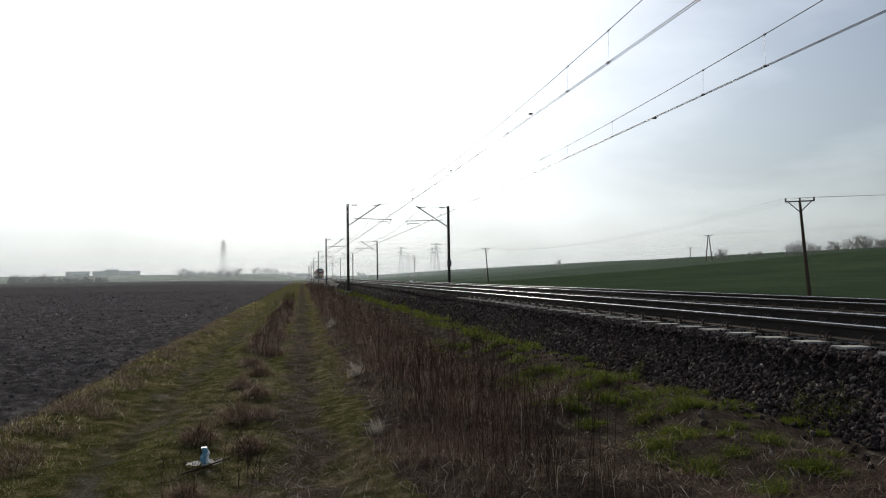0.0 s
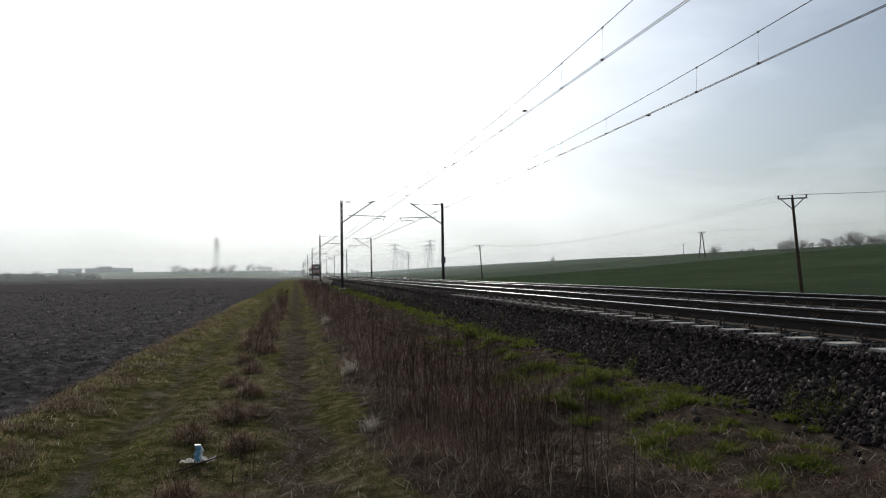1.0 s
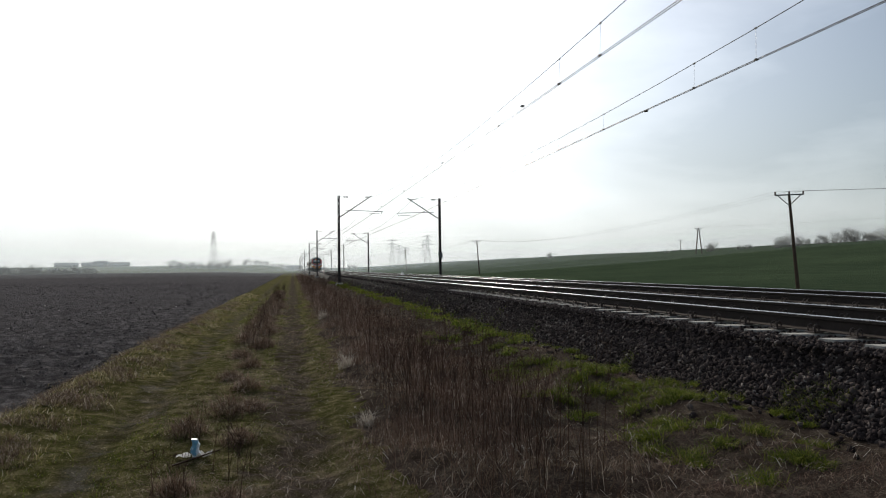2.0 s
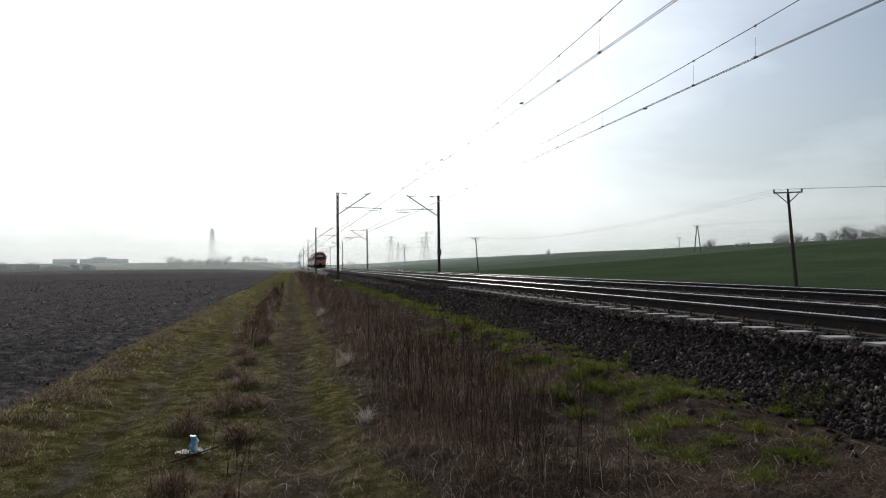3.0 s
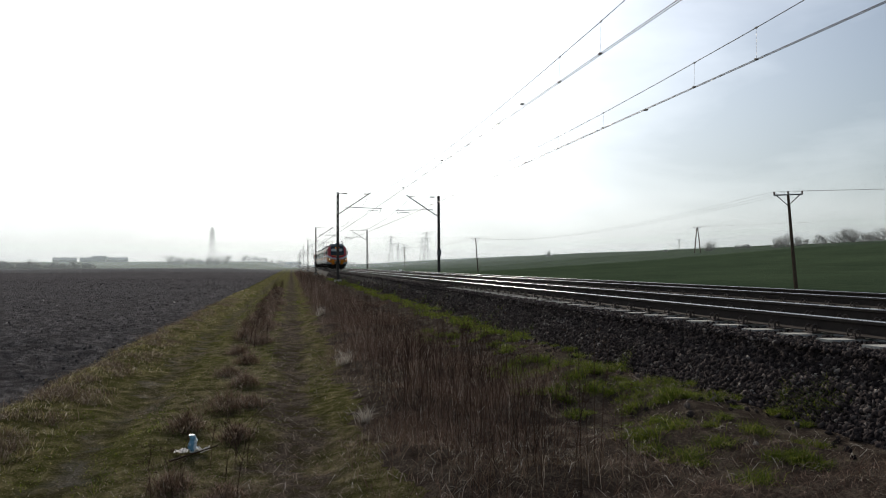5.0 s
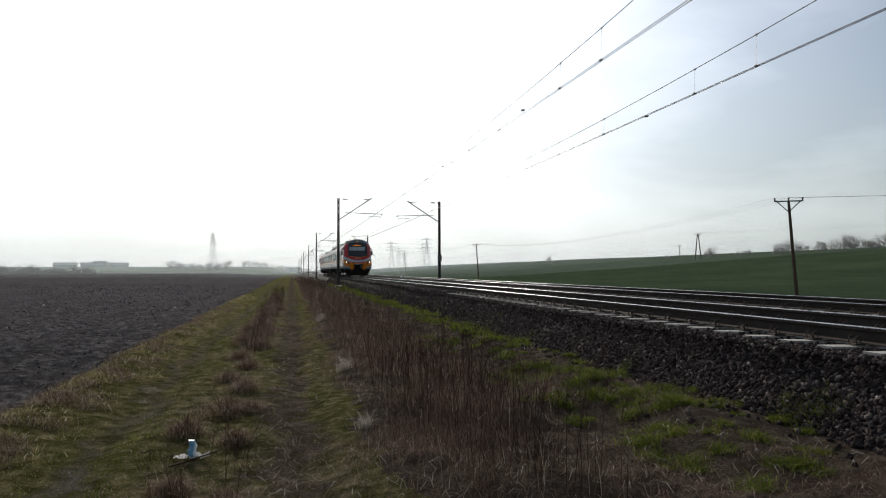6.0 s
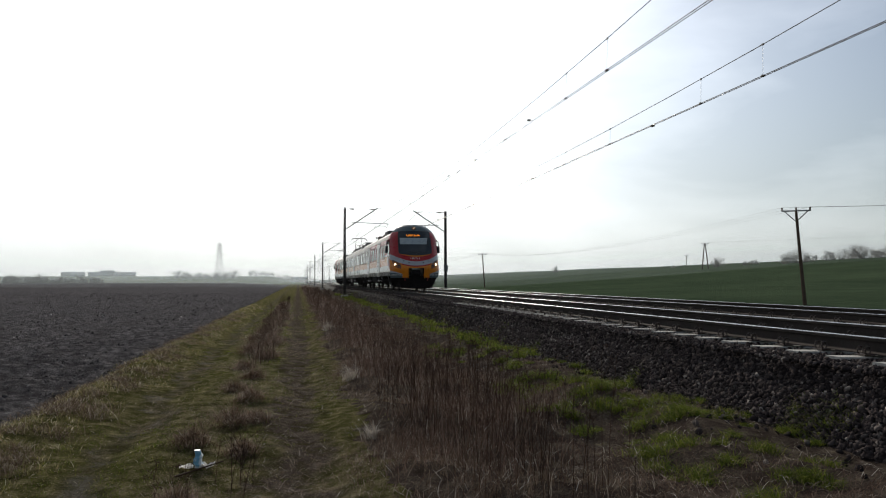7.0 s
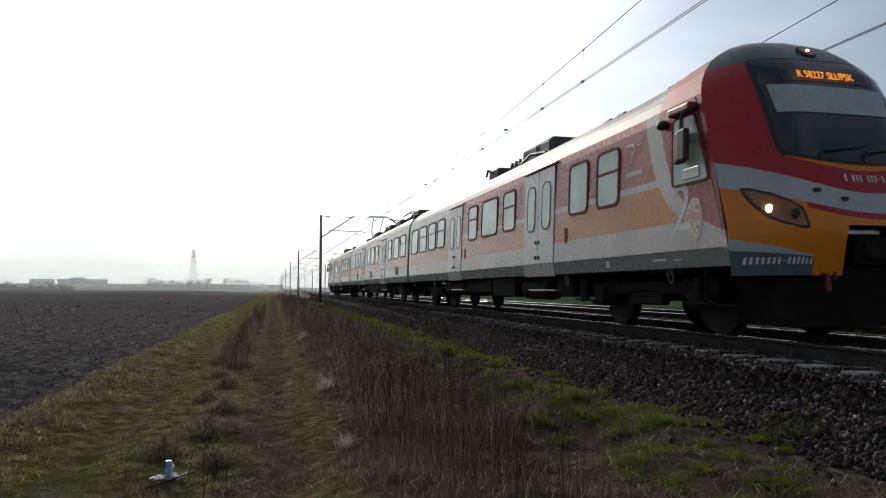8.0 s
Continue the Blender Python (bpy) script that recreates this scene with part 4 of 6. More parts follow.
TREES = [bare_tree_mesh(s, 9.0, w) for s, w in ((1, 0.9), (2, 1.0), (3, 0.8), (4, 1.1))]


def tree(az, dist, h, k, low=0.3, label="bare leafless tree on the skyline"):
    x, y, z = place(az, dist)
    t = thing("bare_tree", label, "tree", "leafless skyline trees", at=(x, y, z - 0.15 - low * h), rz=random.uniform(0, 6.28))
    t.scale = (h / 9,) * 3
    share("crown", TREES[k % 4], t)
    bm = bmesh.new()
    tube(bm, [(0, 0, -0.3), (0, 0, 0.5), (0.02, 0, 1.2)], 0.27, 0.17, 7)
    part("trunk", bm, BARK, t)


rng_t = random.Random(12)
# ridge of the green hill
for az, d, h, k in [(38.2, 185, 4.6, 1), (38.9, 188, 6.0, 3), (39.6, 190, 4.4, 1), (40.8, 190, 3.0, 3), (41.3, 195, 4.2, 0), (42.0, 190, 5.0, 3), (42.5, 195, 4.6, 1), (43.1, 188, 6.0, 0),
                    (43.7, 192, 4.4, 1), (44.2, 190, 4.2, 3), (44.9, 190, 5.8, 3), (45.6, 185, 5.2, 1), (46.3, 190, 6.5, 0), (47.2, 190, 6.0, 3), (36.2, 200, 2.6, 1), (35.4, 200, 2.3, 3), (35.8, 205, 2.2, 0), (33.6, 205, 5.2, 1), (33.2, 205, 3.5, 0),
                    (30.2, 230, 2.0, 3), (21.0, 300, 5.2, 1)]:
    tree(az, d, h * 0.98, k)
    if az > 38 and k == 1:
        tree(az + 0.33, d + 6, h * 0.7, k + 1)
# far hedges and groves left of the tracks
for k in range(15):
    tree(-20.5 + k * 0.42 + rng_t.uniform(-0.15, 0.15), 330 + rng_t.uniform(-20, 20), rng_t.uniform(5.5, 8.5), k, 0.35, "bare shrubs at the edge of a far farm")
for k in range(13):
    tree(-9.2 + k * 0.33 + rng_t.uniform(-0.1, 0.1), 600 + rng_t.uniform(-30, 30), rng_t.uniform(6, 12), k, 0.25, "bare tree of a far grove in mist")
for k in range(12):
    tree(-3.8 + k * 0.45, 820 + rng_t.uniform(-40, 40), rng_t.uniform(7, 13), k, 0.3, "bare tree of a far grove in mist")
for az, d, h, k in [(2.0, 420, 5, 1), (2.6, 430, 6, 3), (4.6, 600, 9, 1), (5.0, 610, 7, 0)]:
    tree(az, d, h, k, 0.25, "bare tree beside the far tracks")


# ---------------------------------------------------------------- far farm
def build_barn(az, dist, w, d, eave, ridge, turn, round_roof=False):
    x, y, z = place(az, dist)
    b = thing("barn", "long grey farm barn far off in mist", "barn", "far farm buildings", at=(x, y, z - 0.3), rz=radians(turn))
    bm = bmesh.new()
    box(bm, -w / 2, w / 2, -d / 2, d / 2, 0, eave)
    part("wall", bm, BARN, b)
    bm = bmesh.new()
    n = 9 if round_roof else 3
    prof = []
    for k in range(n):
        u = k / (n - 1) * 2 - 1
        prof.append((u * (d / 2 + 0.4), eave + (ridge - eave) * (math.sqrt(max(0, 1 - u * u)) if round_roof else 1 - abs(u))))
    a = [bm.verts.new((-w / 2 - 0.4, yy, zz)) for yy, zz in prof]
    c = [bm.verts.new((w / 2 + 0.4, yy, zz)) for yy, zz in prof]
    for k in range(n - 1):
        bm.faces.new((a[k], a[k + 1], c[k + 1], c[k]))
    bm.faces.new(a[::-1])
    bm.faces.new(c)
    bm.faces.new((a[0], c[0], c[-1], a[-1]))
    part("roof", bm, BARN_ROOF, b)
    bm = bmesh.new()
    box(bm, -2, 2, -d / 2 - 0.1, -d / 2 + 0.1, 0.2, eave * 0.8)
    part("barn_door", bm, BARN_ROOF, b)


build_barn(-16.3, 840, 22, 14, 2.2, 5.0, 12)
build_barn(-14.9, 875, 13, 14, 2.2, 5.6, 15, True)
build_barn(-14.05, 857, 13, 16, 2.6, 7.2, 8, True)
build_barn(-12.95, 866, 25, 14, 2.2, 5.2, 10)
build_barn(0.1, 1100, 22, 14, 3.0, 8.2, -10, True)


# ---------------------------------------------------------------- ground mist
def mist_mat(name, thick, top):
    mat = bpy.data.materials.new(name)
    mat.use_nodes = True
    nt = mat.node_tree
    nt.nodes.clear()
    out = nt.nodes.new("ShaderNodeOutputMaterial")
    clear = nt.nodes.new("ShaderNodeBsdfTransparent")
    veil = nt.nodes.new("ShaderNodeBsdfTranslucent")
    veil.inputs[0].default_value = (0.37, 0.42, 0.45, 1)
    mx = nt.nodes.new("ShaderNodeMixShader")
    co = nt.nodes.new("ShaderNodeTexCoord")
    sep = nt.nodes.new("ShaderNodeSeparateXYZ")
    nt.links.new(co.outputs["Object"], sep.inputs[0])
    up = nt.nodes.new("ShaderNodeMapRange")
    up.interpolation_type = 'SMOOTHSTEP'
    for i, v in ((1, -4.0), (2, top), (3, thick), (4, 0.0)):
        up.inputs[i].default_value = v
    nt.links.new(sep.outputs["Z"], up.inputs[0])
    nt.links.new(up.outputs[0], mx.inputs[0])
    nt.links.new(clear.outputs[0], mx.inputs[1])
    nt.links.new(veil.outputs[0], mx.inputs[2])
    nt.links.new(mx.outputs[0], out.inputs[0])
    return mat


def build_mist():
    """Curved sheets added for mist and distance haze over the far fields, lit by the sun behind them."""
    light, dense = mist_mat("thin_mist", 0.06, 26.0), mist_mat("far_mist", 0.19, 50.0)
    for r in (165, 230, 290, 350, 430, 600, 900):
        angles = np.radians(np.linspace(-75, 75, 61))
        pts = [((r + 5 * math.sin(a * 9 + r)) * math.sin(a), (r + 5 * math.sin(a * 9 + r)) * math.cos(a)) for a in angles]
        n = len(pts)
        verts = [(x, y, -6.0) for x, y in pts] + [(x, y, 30.0 if r < 400 else 70.0) for x, y in pts]
        faces = [(k, k + 1, n + k + 1, n + k) for k in range(n - 1)]
        ob = raw("mist_bank", verts, faces, light if r < 400 else dense)
        tagged(ob, "thin pale sheet standing in for mist and haze over the far fields", "mist", kind="structure")


build_mist()


# ---------------------------------------------------------------- marker beside the second track
def build_marker():
    x, y = 12.75, 82.0
    mk = thing("track_marker", "small white painted marker post beside the track", "marker post", at=(x, y, 0.45))
    bm = bmesh.new()
    box(bm, -0.07, 0.07, -0.07, 0.07, -0.1, 0.62, 0.015)
    part("post", bm, WHITE_PAINT, mk)
    bm = bmesh.new()
    box(bm, -0.16, 0.16, -0.10, -0.075, 0.38, 0.66, 0.01)
    part("plate", bm, WHITE_PAINT, mk)


WHITE_PAINT = plain("white_marker_paint", (0.72, 0.72, 0.70), 0.55, 0, 12, 0.1, 0.0)
build_marker()


# ---------------------------------------------------------------- the train
HALF_W, SKIRT = 1.44, 0.87
CAR_GREY, CAR_RED, CAR_ORANGE = (0.49, 0.465, 0.415), (0.33, 0.013, 0.018), (0.62, 0.19, 0.010)


def car_paint(name, cab):
    """Coach paint: bands by height; beside a cab a pale sweep and red."""
    m = Mat(name, 0.3, spec=0.24)
    x, y, z = m.xyz()[0:3]
    dirt = m.noise(1.6, 6, 0.65, (1, 1, 0.5))
    fine = m.noise(14, 5)

    def between(v, a, b):
        return m.math('MULTIPLY', m.math('GREATER_THAN', v, a), m.math('LESS_THAN', v, b))

    col = m.mix(0.0, CAR_GREY, CAR_GREY)
    col = m.mix(between(z, 1.46, 2.0), col, (0.50, 0.185, 0.035) if cab else (0.52, 0.27, 0.12))
    if cab:
        col = m.mix(m.math('MULTIPLY', between(z, 2.10, 3.03), m.math('LESS_THAN', y, 13.4)), col, (0.38, 0.075, 0.058))
        sweep = m.math('SUBTRACT', 3.08, m.math('DIVIDE', 1.12, m.math('MAXIMUM', m.math('SUBTRACT', z, 0.72), 0.05)))
        behind = m.math('SUBTRACT', y, sweep)
        col = m.mix(m.math('LESS_THAN', behind, 0.2), col, CAR_GREY)
        col = m.mix(m.math('MULTIPLY', m.math('LESS_THAN', behind, -0.16), m.math('LESS_THAN', z, 3.52)), col, (0.33, 0.035, 0.032))
    col = m.mix(m.math('LESS_THAN', z, 1.07), col, (0.20, 0.22, 0.22) if cab else (0.30, 0.30, 0.29))
    # roof grey is darkened in its colour to stand for weaker sunlight
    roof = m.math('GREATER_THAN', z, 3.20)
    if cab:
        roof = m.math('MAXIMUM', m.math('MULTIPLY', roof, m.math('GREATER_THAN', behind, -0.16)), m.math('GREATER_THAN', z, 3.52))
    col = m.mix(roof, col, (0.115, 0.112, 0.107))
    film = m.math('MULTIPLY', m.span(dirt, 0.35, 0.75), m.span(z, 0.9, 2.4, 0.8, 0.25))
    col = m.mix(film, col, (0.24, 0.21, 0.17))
    m.color(col)
    m.roughness(m.math('MAXIMUM', m.span(fine, 0.3, 0.7, 0.20, 0.34), m.math('MULTIPLY', m.math('GREATER_THAN', z, 3.0), 0.6)))
    m.bump(m.noise(0.9, 2), 0.12, 0.02)
    return m.m


def front_paint():
    """The painted front: red, a pale bowed band, orange below."""
    m = Mat("train_front_paint", 0.3, spec=0.3)
    x, y, z = m.xyz()[0:3]
    ax = m.math('ABSOLUTE', x)
    bow = m.math('MULTIPLY_ADD', m.math('POWER', m.math('DIVIDE', ax, 1.3), 2.0), 0.30, 1.44)
    up = m.math('SUBTRACT', z, bow)
    col = m.mix(m.math('GREATER_THAN', up, 0.0), CAR_ORANGE, (0.38, 0.39, 0.41))
    edge = m.math('MULTIPLY', m.math('MULTIPLY', m.math('GREATER_THAN', up, -0.07), m.math('LESS_THAN', up, 0.0)), m.math('LESS_THAN', ax, 0.84))
    col = m.mix(edge, col, CAR_RED)
    wide = m.math('MULTIPLY_ADD', m.math('POWER', m.math('DIVIDE', ax, 1.3), 2.0), 0.08, 0.235)
    col = m.mix(m.math('GREATER_THAN', m.math('SUBTRACT', up, wide), 0.0), col, CAR_RED)
    lip = m.math('MULTIPLY', m.math('GREATER_THAN', z, m.math('MULTIPLY_ADD', m.math('POWER', ax, 2.0), 0.20, 1.945)), m.math('LESS_THAN', z, 2.2))
    col = m.mix(m.math('MULTIPLY', lip, m.math('LESS_THAN', ax, 0.90)), col, CAR_ORANGE)
    dome = m.math('GREATER_THAN', z, m.math('MULTIPLY_ADD', m.math('POWER', ax, 2.0), -0.03, 3.44))
    col = m.mix(dome, col, (0.055, 0.085, 0.095))
    low = m.math('MULTIPLY', m.math('LESS_THAN', z, m.math('MULTIPLY_ADD', ax, 0.32, 0.715)), m.math('GREATER_THAN', ax, 0.78))
    col = m.mix(low, col, (0.38, 0.39, 0.41))
    band = m.math('MULTIPLY', m.math('LESS_THAN', z, m.math('MULTIPLY_ADD', ax, 0.13, 0.853)), m.math('GREATER_THAN', ax, 0.78))
    col = m.mix(band, col, (0.075, 0.10, 0.105))
    dirt = m.noise(2.2, 6, 0.65)
    col = m.mix(m.span(dirt, 0.45, 0.8, 0.0, 0.35), col, (0.12, 0.09, 0.07))
    m.color(col)
    m.roughness(m.span(m.noise(11, 5), 0.3, 0.7, 0.22, 0.42))
    return m.m


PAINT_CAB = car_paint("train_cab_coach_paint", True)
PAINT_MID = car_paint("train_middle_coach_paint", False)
PAINT_FRONT = front_paint()
DOOR_PAINT = plain("grey_door_paint", (0.43, 0.415, 0.38), 0.32, 0, 12, 0.12, 0.0)
FRAME_RED = plain("reddish_window_frame", (0.17, 0.045, 0.038), 0.72, 0, 15, 0.15, 0.0)
FRAME_GREY = plain("dark_window_frame", (0.10, 0.085, 0.075), 0.72, 0, 15, 0.15, 0.0)
RUBBER = plain("black_rubber", (0.015, 0.015, 0.016), 0.65, 0, 15, 0.2, 0.0)
# underframe and wheel colours carry grime plus painted shade below the floor
UNDER = plain("grimy_shaded_underframe", (0.018, 0.016, 0.015), 0.85, 0.1, 8, 0.4, 0.3)
WHEEL = plain("worn_shaded_wheel_steel", (0.024, 0.021, 0.020), 0.75, 0.1, 12, 0.3, 0.0)
ROOF_KIT = plain("grey_roof_equipment", (0.10, 0.10, 0.10), 0.7, 0.2, 6, 0.3, 0.2)
LAMP_GLASS = plain("orange_tinted_lamp_glass", (0.26, 0.10, 0.035), 0.15, 0, 9, 0.2, 0.0)
SILVER = plain("brushed_metal", (0.55, 0.55, 0.55), 0.35, 0.9, 20, 0.1, 0.0)
WHITE = plain("white_lettering", (0.62, 0.62, 0.60), 0.72, 0, 20, 0.06, 0.0)
BLIND = plain("pale_sun_blind", (0.30, 0.345, 0.36), 0.3, 0, 5, 0.08, 0.0)
RED_METAL = plain("red_buffer_paint", (0.16, 0.012, 0.012), 0.5, 0, 9, 0.2, 0.0)


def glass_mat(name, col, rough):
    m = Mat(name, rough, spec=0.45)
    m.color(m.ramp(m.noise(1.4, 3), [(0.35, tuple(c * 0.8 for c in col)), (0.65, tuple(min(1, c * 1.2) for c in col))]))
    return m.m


# opaque pane colour: green tint with the pale reflection painted in
PANE = glass_mat("tinted_window_glass_with_reflection", (0.34, 0.44, 0.385), 0.10)
SHIELD = glass_mat("dark_windscreen_glass", (0.022, 0.029, 0.034), 0.06)
DISPLAY = glass_mat("display_glass", (0.022, 0.027, 0.030), 0.12)
LAMP_ON = Mat("lit_warm_lamp", 0.3).color((0.9, 0.8, 0.6)).emit((1.0, 0.76, 0.44), 7.0).m
LETTERS_ON = Mat("lit_orange_display", 0.5).color((0.3, 0.1, 0.0)).emit((1.0, 0.30, 0.02), 1.1).m


def section(n=9):
    """Half of the coach's cross-section from the skirt to the crown of the roof."""
    pts = [(1.40, SKIRT), (HALF_W, 1.10), (HALF_W, 2.0), (HALF_W - 0.01, 2.9)]
    for k in range(1, n + 1):
        a = k / n * math.pi / 2
        pts.append(((HALF_W - 0.01) * math.cos(a) ** 0.75 if k < n else 0.0, 2.9 + 0.97 * math.sin(a)))
    return pts


SECTION = section()


def half_width(z):
    zs = [p[1] for p in SECTION]
    xs = [p[0] for p in SECTION]
    return float(np.interp(z, zs, xs))


CREASE = 0.9


def lean_back(z):
    return float(np.interp(z, [0.6, 0.9, 1.3, 2.05, 2.6, 3.25, 3.54, 3.75, 3.87], [0.34, 0.26, 0.16, 0.15, 0.17, 0.26, 0.40, 0.64, 0.86]))


def rake(z):
    """How far the front leans back with height."""
    return 0.6 * min(1.25, max(0.0, (z - 1.3) / 1.8))


def front_point(x, z, proud=0.0):
    """A point of the train's front, for a place across and a height."""
    w = max(half_width(max(z, SKIRT)), 1e-4)
    s = min(1.0, abs(x) / w)
    b = lean_back(z)
    return Vector((x, rake(z) + b + (CREASE - b) * s ** 4.0 - proud, z))


def front_patch(bm, outline, proud, n=10):
    """A patch laid on the front: rows of (z, x_from, x_to), and how far the row bows down in the middle."""
    rows = []
    for z, a, b, *bow in outline:
        d = bow[0] if bow else 0.0
        rows.append([bm.verts.new(front_point(a + (b - a) * k / n, z - d * (1 - (2 * k / n - 1) ** 2), proud)) for k in range(n + 1)])
    for u, v in zip(rows, rows[1:]):
        for k in range(n):
            bm.faces.new((u[k], u[k + 1], v[k + 1], v[k]))
    bmesh.ops.recalc_face_normals(bm, faces=bm.faces)
    if bm.faces and sum(f.normal.y for f in bm.faces) > 0:
        bmesh.ops.reverse_faces(bm, faces=bm.faces)
    return bm


def shell(y0, y1, steps, raked=False):
    """A length of coach body."""
    bm = bmesh.new()
    ring = [(-x, z) for x, z in SECTION] + [(x, z) for x, z in SECTION[-2::-1]]


    def crown(z, k):
        """The roof is flatter than the domed cab end."""
        f = (1.0, 0.93, 0.84, 0.80)[min(k, 3)] if raked else 0.80
        return z if z < 2.9 else 2.9 + (z - 2.9) * f

    rings = [[bm.verts.new((x, y0 + (y1 - y0) * k / steps + (max(0.0, rake(z) * (1 - k / 2)) if raked and k < 2 else 0.0), crown(z, k))) for x, z in ring] for k in range(steps + 1)]
    for a, b in zip(rings, rings[1:]):
        for k in range(len(ring) - 1):
            bm.faces.new((a[k], a[k + 1], b[k + 1], b[k]))
    bm.faces.new(rings[-1])
    bm.faces.new(rings[0][::-1])
    # floor
    for a, b in zip(rings, rings[1:]):
        bm.faces.new((a[-1], a[0], b[0], b[-1]))
    bmesh.ops.recalc_face_normals(bm, faces=bm.faces)
    return bm


def rounded(y0, y1, z0, z1, r, n=4):
    out = []
    for cy, cz, a0 in ((y1 - r, z1 - r, 0), (y0 + r, z1 - r, 90), (y0 + r, z0 + r, 180), (y1 - r, z0 + r, 270)):
        for k in range(n + 1):
            a = radians(a0 + 90 * k / n)
            out.append((cy + r * math.cos(a), cz + r * math.sin(a)))
    return out


def side_plate(bm, y0, y1, z0, z1, r, side, depth, face=HALF_W):
    """A rounded plate on the coach's side, with a rim."""
    pts = rounded(y0, y1, z0, z1, r)
    a = [bm.verts.new((side * (face - 0.004), y, z)) for y, z in pts]
    b = [bm.verts.new((side * (face + depth), y, z)) for y, z in pts]
    n = len(pts)
    for k in range(n):
        bm.faces.new((a[k], a[(k + 1) % n], b[(k + 1) % n], b[k]))
    bm.faces.new(b)
    bmesh.ops.recalc_face_normals(bm, faces=bm.faces)
    return bm


def side_frame(bm, y0, y1, z0, z1, r, side, t, depth):
    """A rounded frame round an opening."""
    o = rounded(y0 - t, y1 + t, z0 - t, z1 + t, r + t)
    i = rounded(y0, y1, z0, z1, r)
    n = len(o)
    x0, x1 = side * (HALF_W - 0.004), side * (HALF_W + depth)
    vo0 = [bm.verts.new((x0, y, z)) for y, z in o]
    vo1 = [bm.verts.new((x1, y, z)) for y, z in o]
    vi1 = [bm.verts.new((x1, y, z)) for y, z in i]
    vi0 = [bm.verts.new((x0, y, z)) for y, z in i]
    for k in range(n):
        j = (k + 1) % n
        bm.faces.new((vo0[k], vo0[j], vo1[j], vo1[k]))
        bm.faces.new((vo1[k], vo1[j], vi1[j], vi1[k]))
        bm.faces.new((vi1[k], vi1[j], vi0[j], vi0[k]))
    bmesh.ops.recalc_face_normals(bm, faces=bm.faces)
    return bm


def add_window(car, y0, y1, split, red):
    for side in (-1, 1):
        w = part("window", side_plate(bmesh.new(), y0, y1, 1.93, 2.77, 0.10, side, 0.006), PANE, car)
        part("window_frame", side_frame(bmesh.new(), y0, y1, 1.93, 2.77, 0.10, side, 0.045, 0.018), FRAME_RED if red else FRAME_GREY, w)
        if split:
            bm = bmesh.new()
            xa, xb = sorted((side * (HALF_W - 0.002), side * (HALF_W + 0.014)))
            box(bm, xa, xb, y0, y1, 2.42, 2.46)
            part("glazing_bar", bm, FRAME_RED if red else FRAME_GREY, w)


def door_leaf(a, b, side):
    bm = side_plate(bmesh.new(), a, b, 1.10, 2.94, 0.02, side, 0.016)
    # lower part, bent inwards with the skirt
    return side_plate(bm, a, b, 0.84, 1.098, 0.004, side, 0.016)


def add_door(car, y0, y1):
    mid = (y0 + y1) / 2
    for side in (-1, 1):
        for a, b in ((y0, mid - 0.008), (mid + 0.008, y1)):
            d = part("door", door_leaf(a, b, side), DOOR_PAINT, car)
            c = (a + b) / 2
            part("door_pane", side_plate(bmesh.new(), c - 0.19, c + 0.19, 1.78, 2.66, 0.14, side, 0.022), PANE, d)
            bm = side_frame(bmesh.new(), c - 0.19, c + 0.19, 1.78, 2.66, 0.14, side, 0.035, 0.026)
            part("rubber_seal", bm, RUBBER, d)
            for z in (1.52, 1.22):
                bm = bmesh.new()
                disc(bm, (side * (HALF_W + 0.026), mid + (0.09 if a > y0 else -0.06), z), "x", 0.035, 0.03, 10)
                part("door_button", bm, RUBBER, d)
        # dark gaps round the door
        bm = bmesh.new()
        xa, xb = sorted((side * (HALF_W - 0.005), side * (HALF_W + 0.010)))
        for yy in (y0 - 0.022, mid - 0.008, y1 + 0.002):
            box(bm, xa, xb, yy, yy + 0.018, 0.86, 2.95)
        part("door_gap", bm, RUBBER, car)
        bm = bmesh.new()
        xa, xb = sorted((side * (HALF_W - 0.06), side * (HALF_W + 0.035)))
        box(bm, xa, xb, y0 - 0.08, y1 + 0.08, 2.985, 3.02, 0.008)
        part("rain_gutter", bm, SILVER, car)
        bm = bmesh.new()
        xa, xb = sorted((side * 1.20, side * 1.47))
        box(bm, xa, xb, y0 + 0.1, y1 - 0.1, 0.55, 0.585, 0.01)
        part("door_step", bm, SILVER, car)


WHEEL_MESH = None


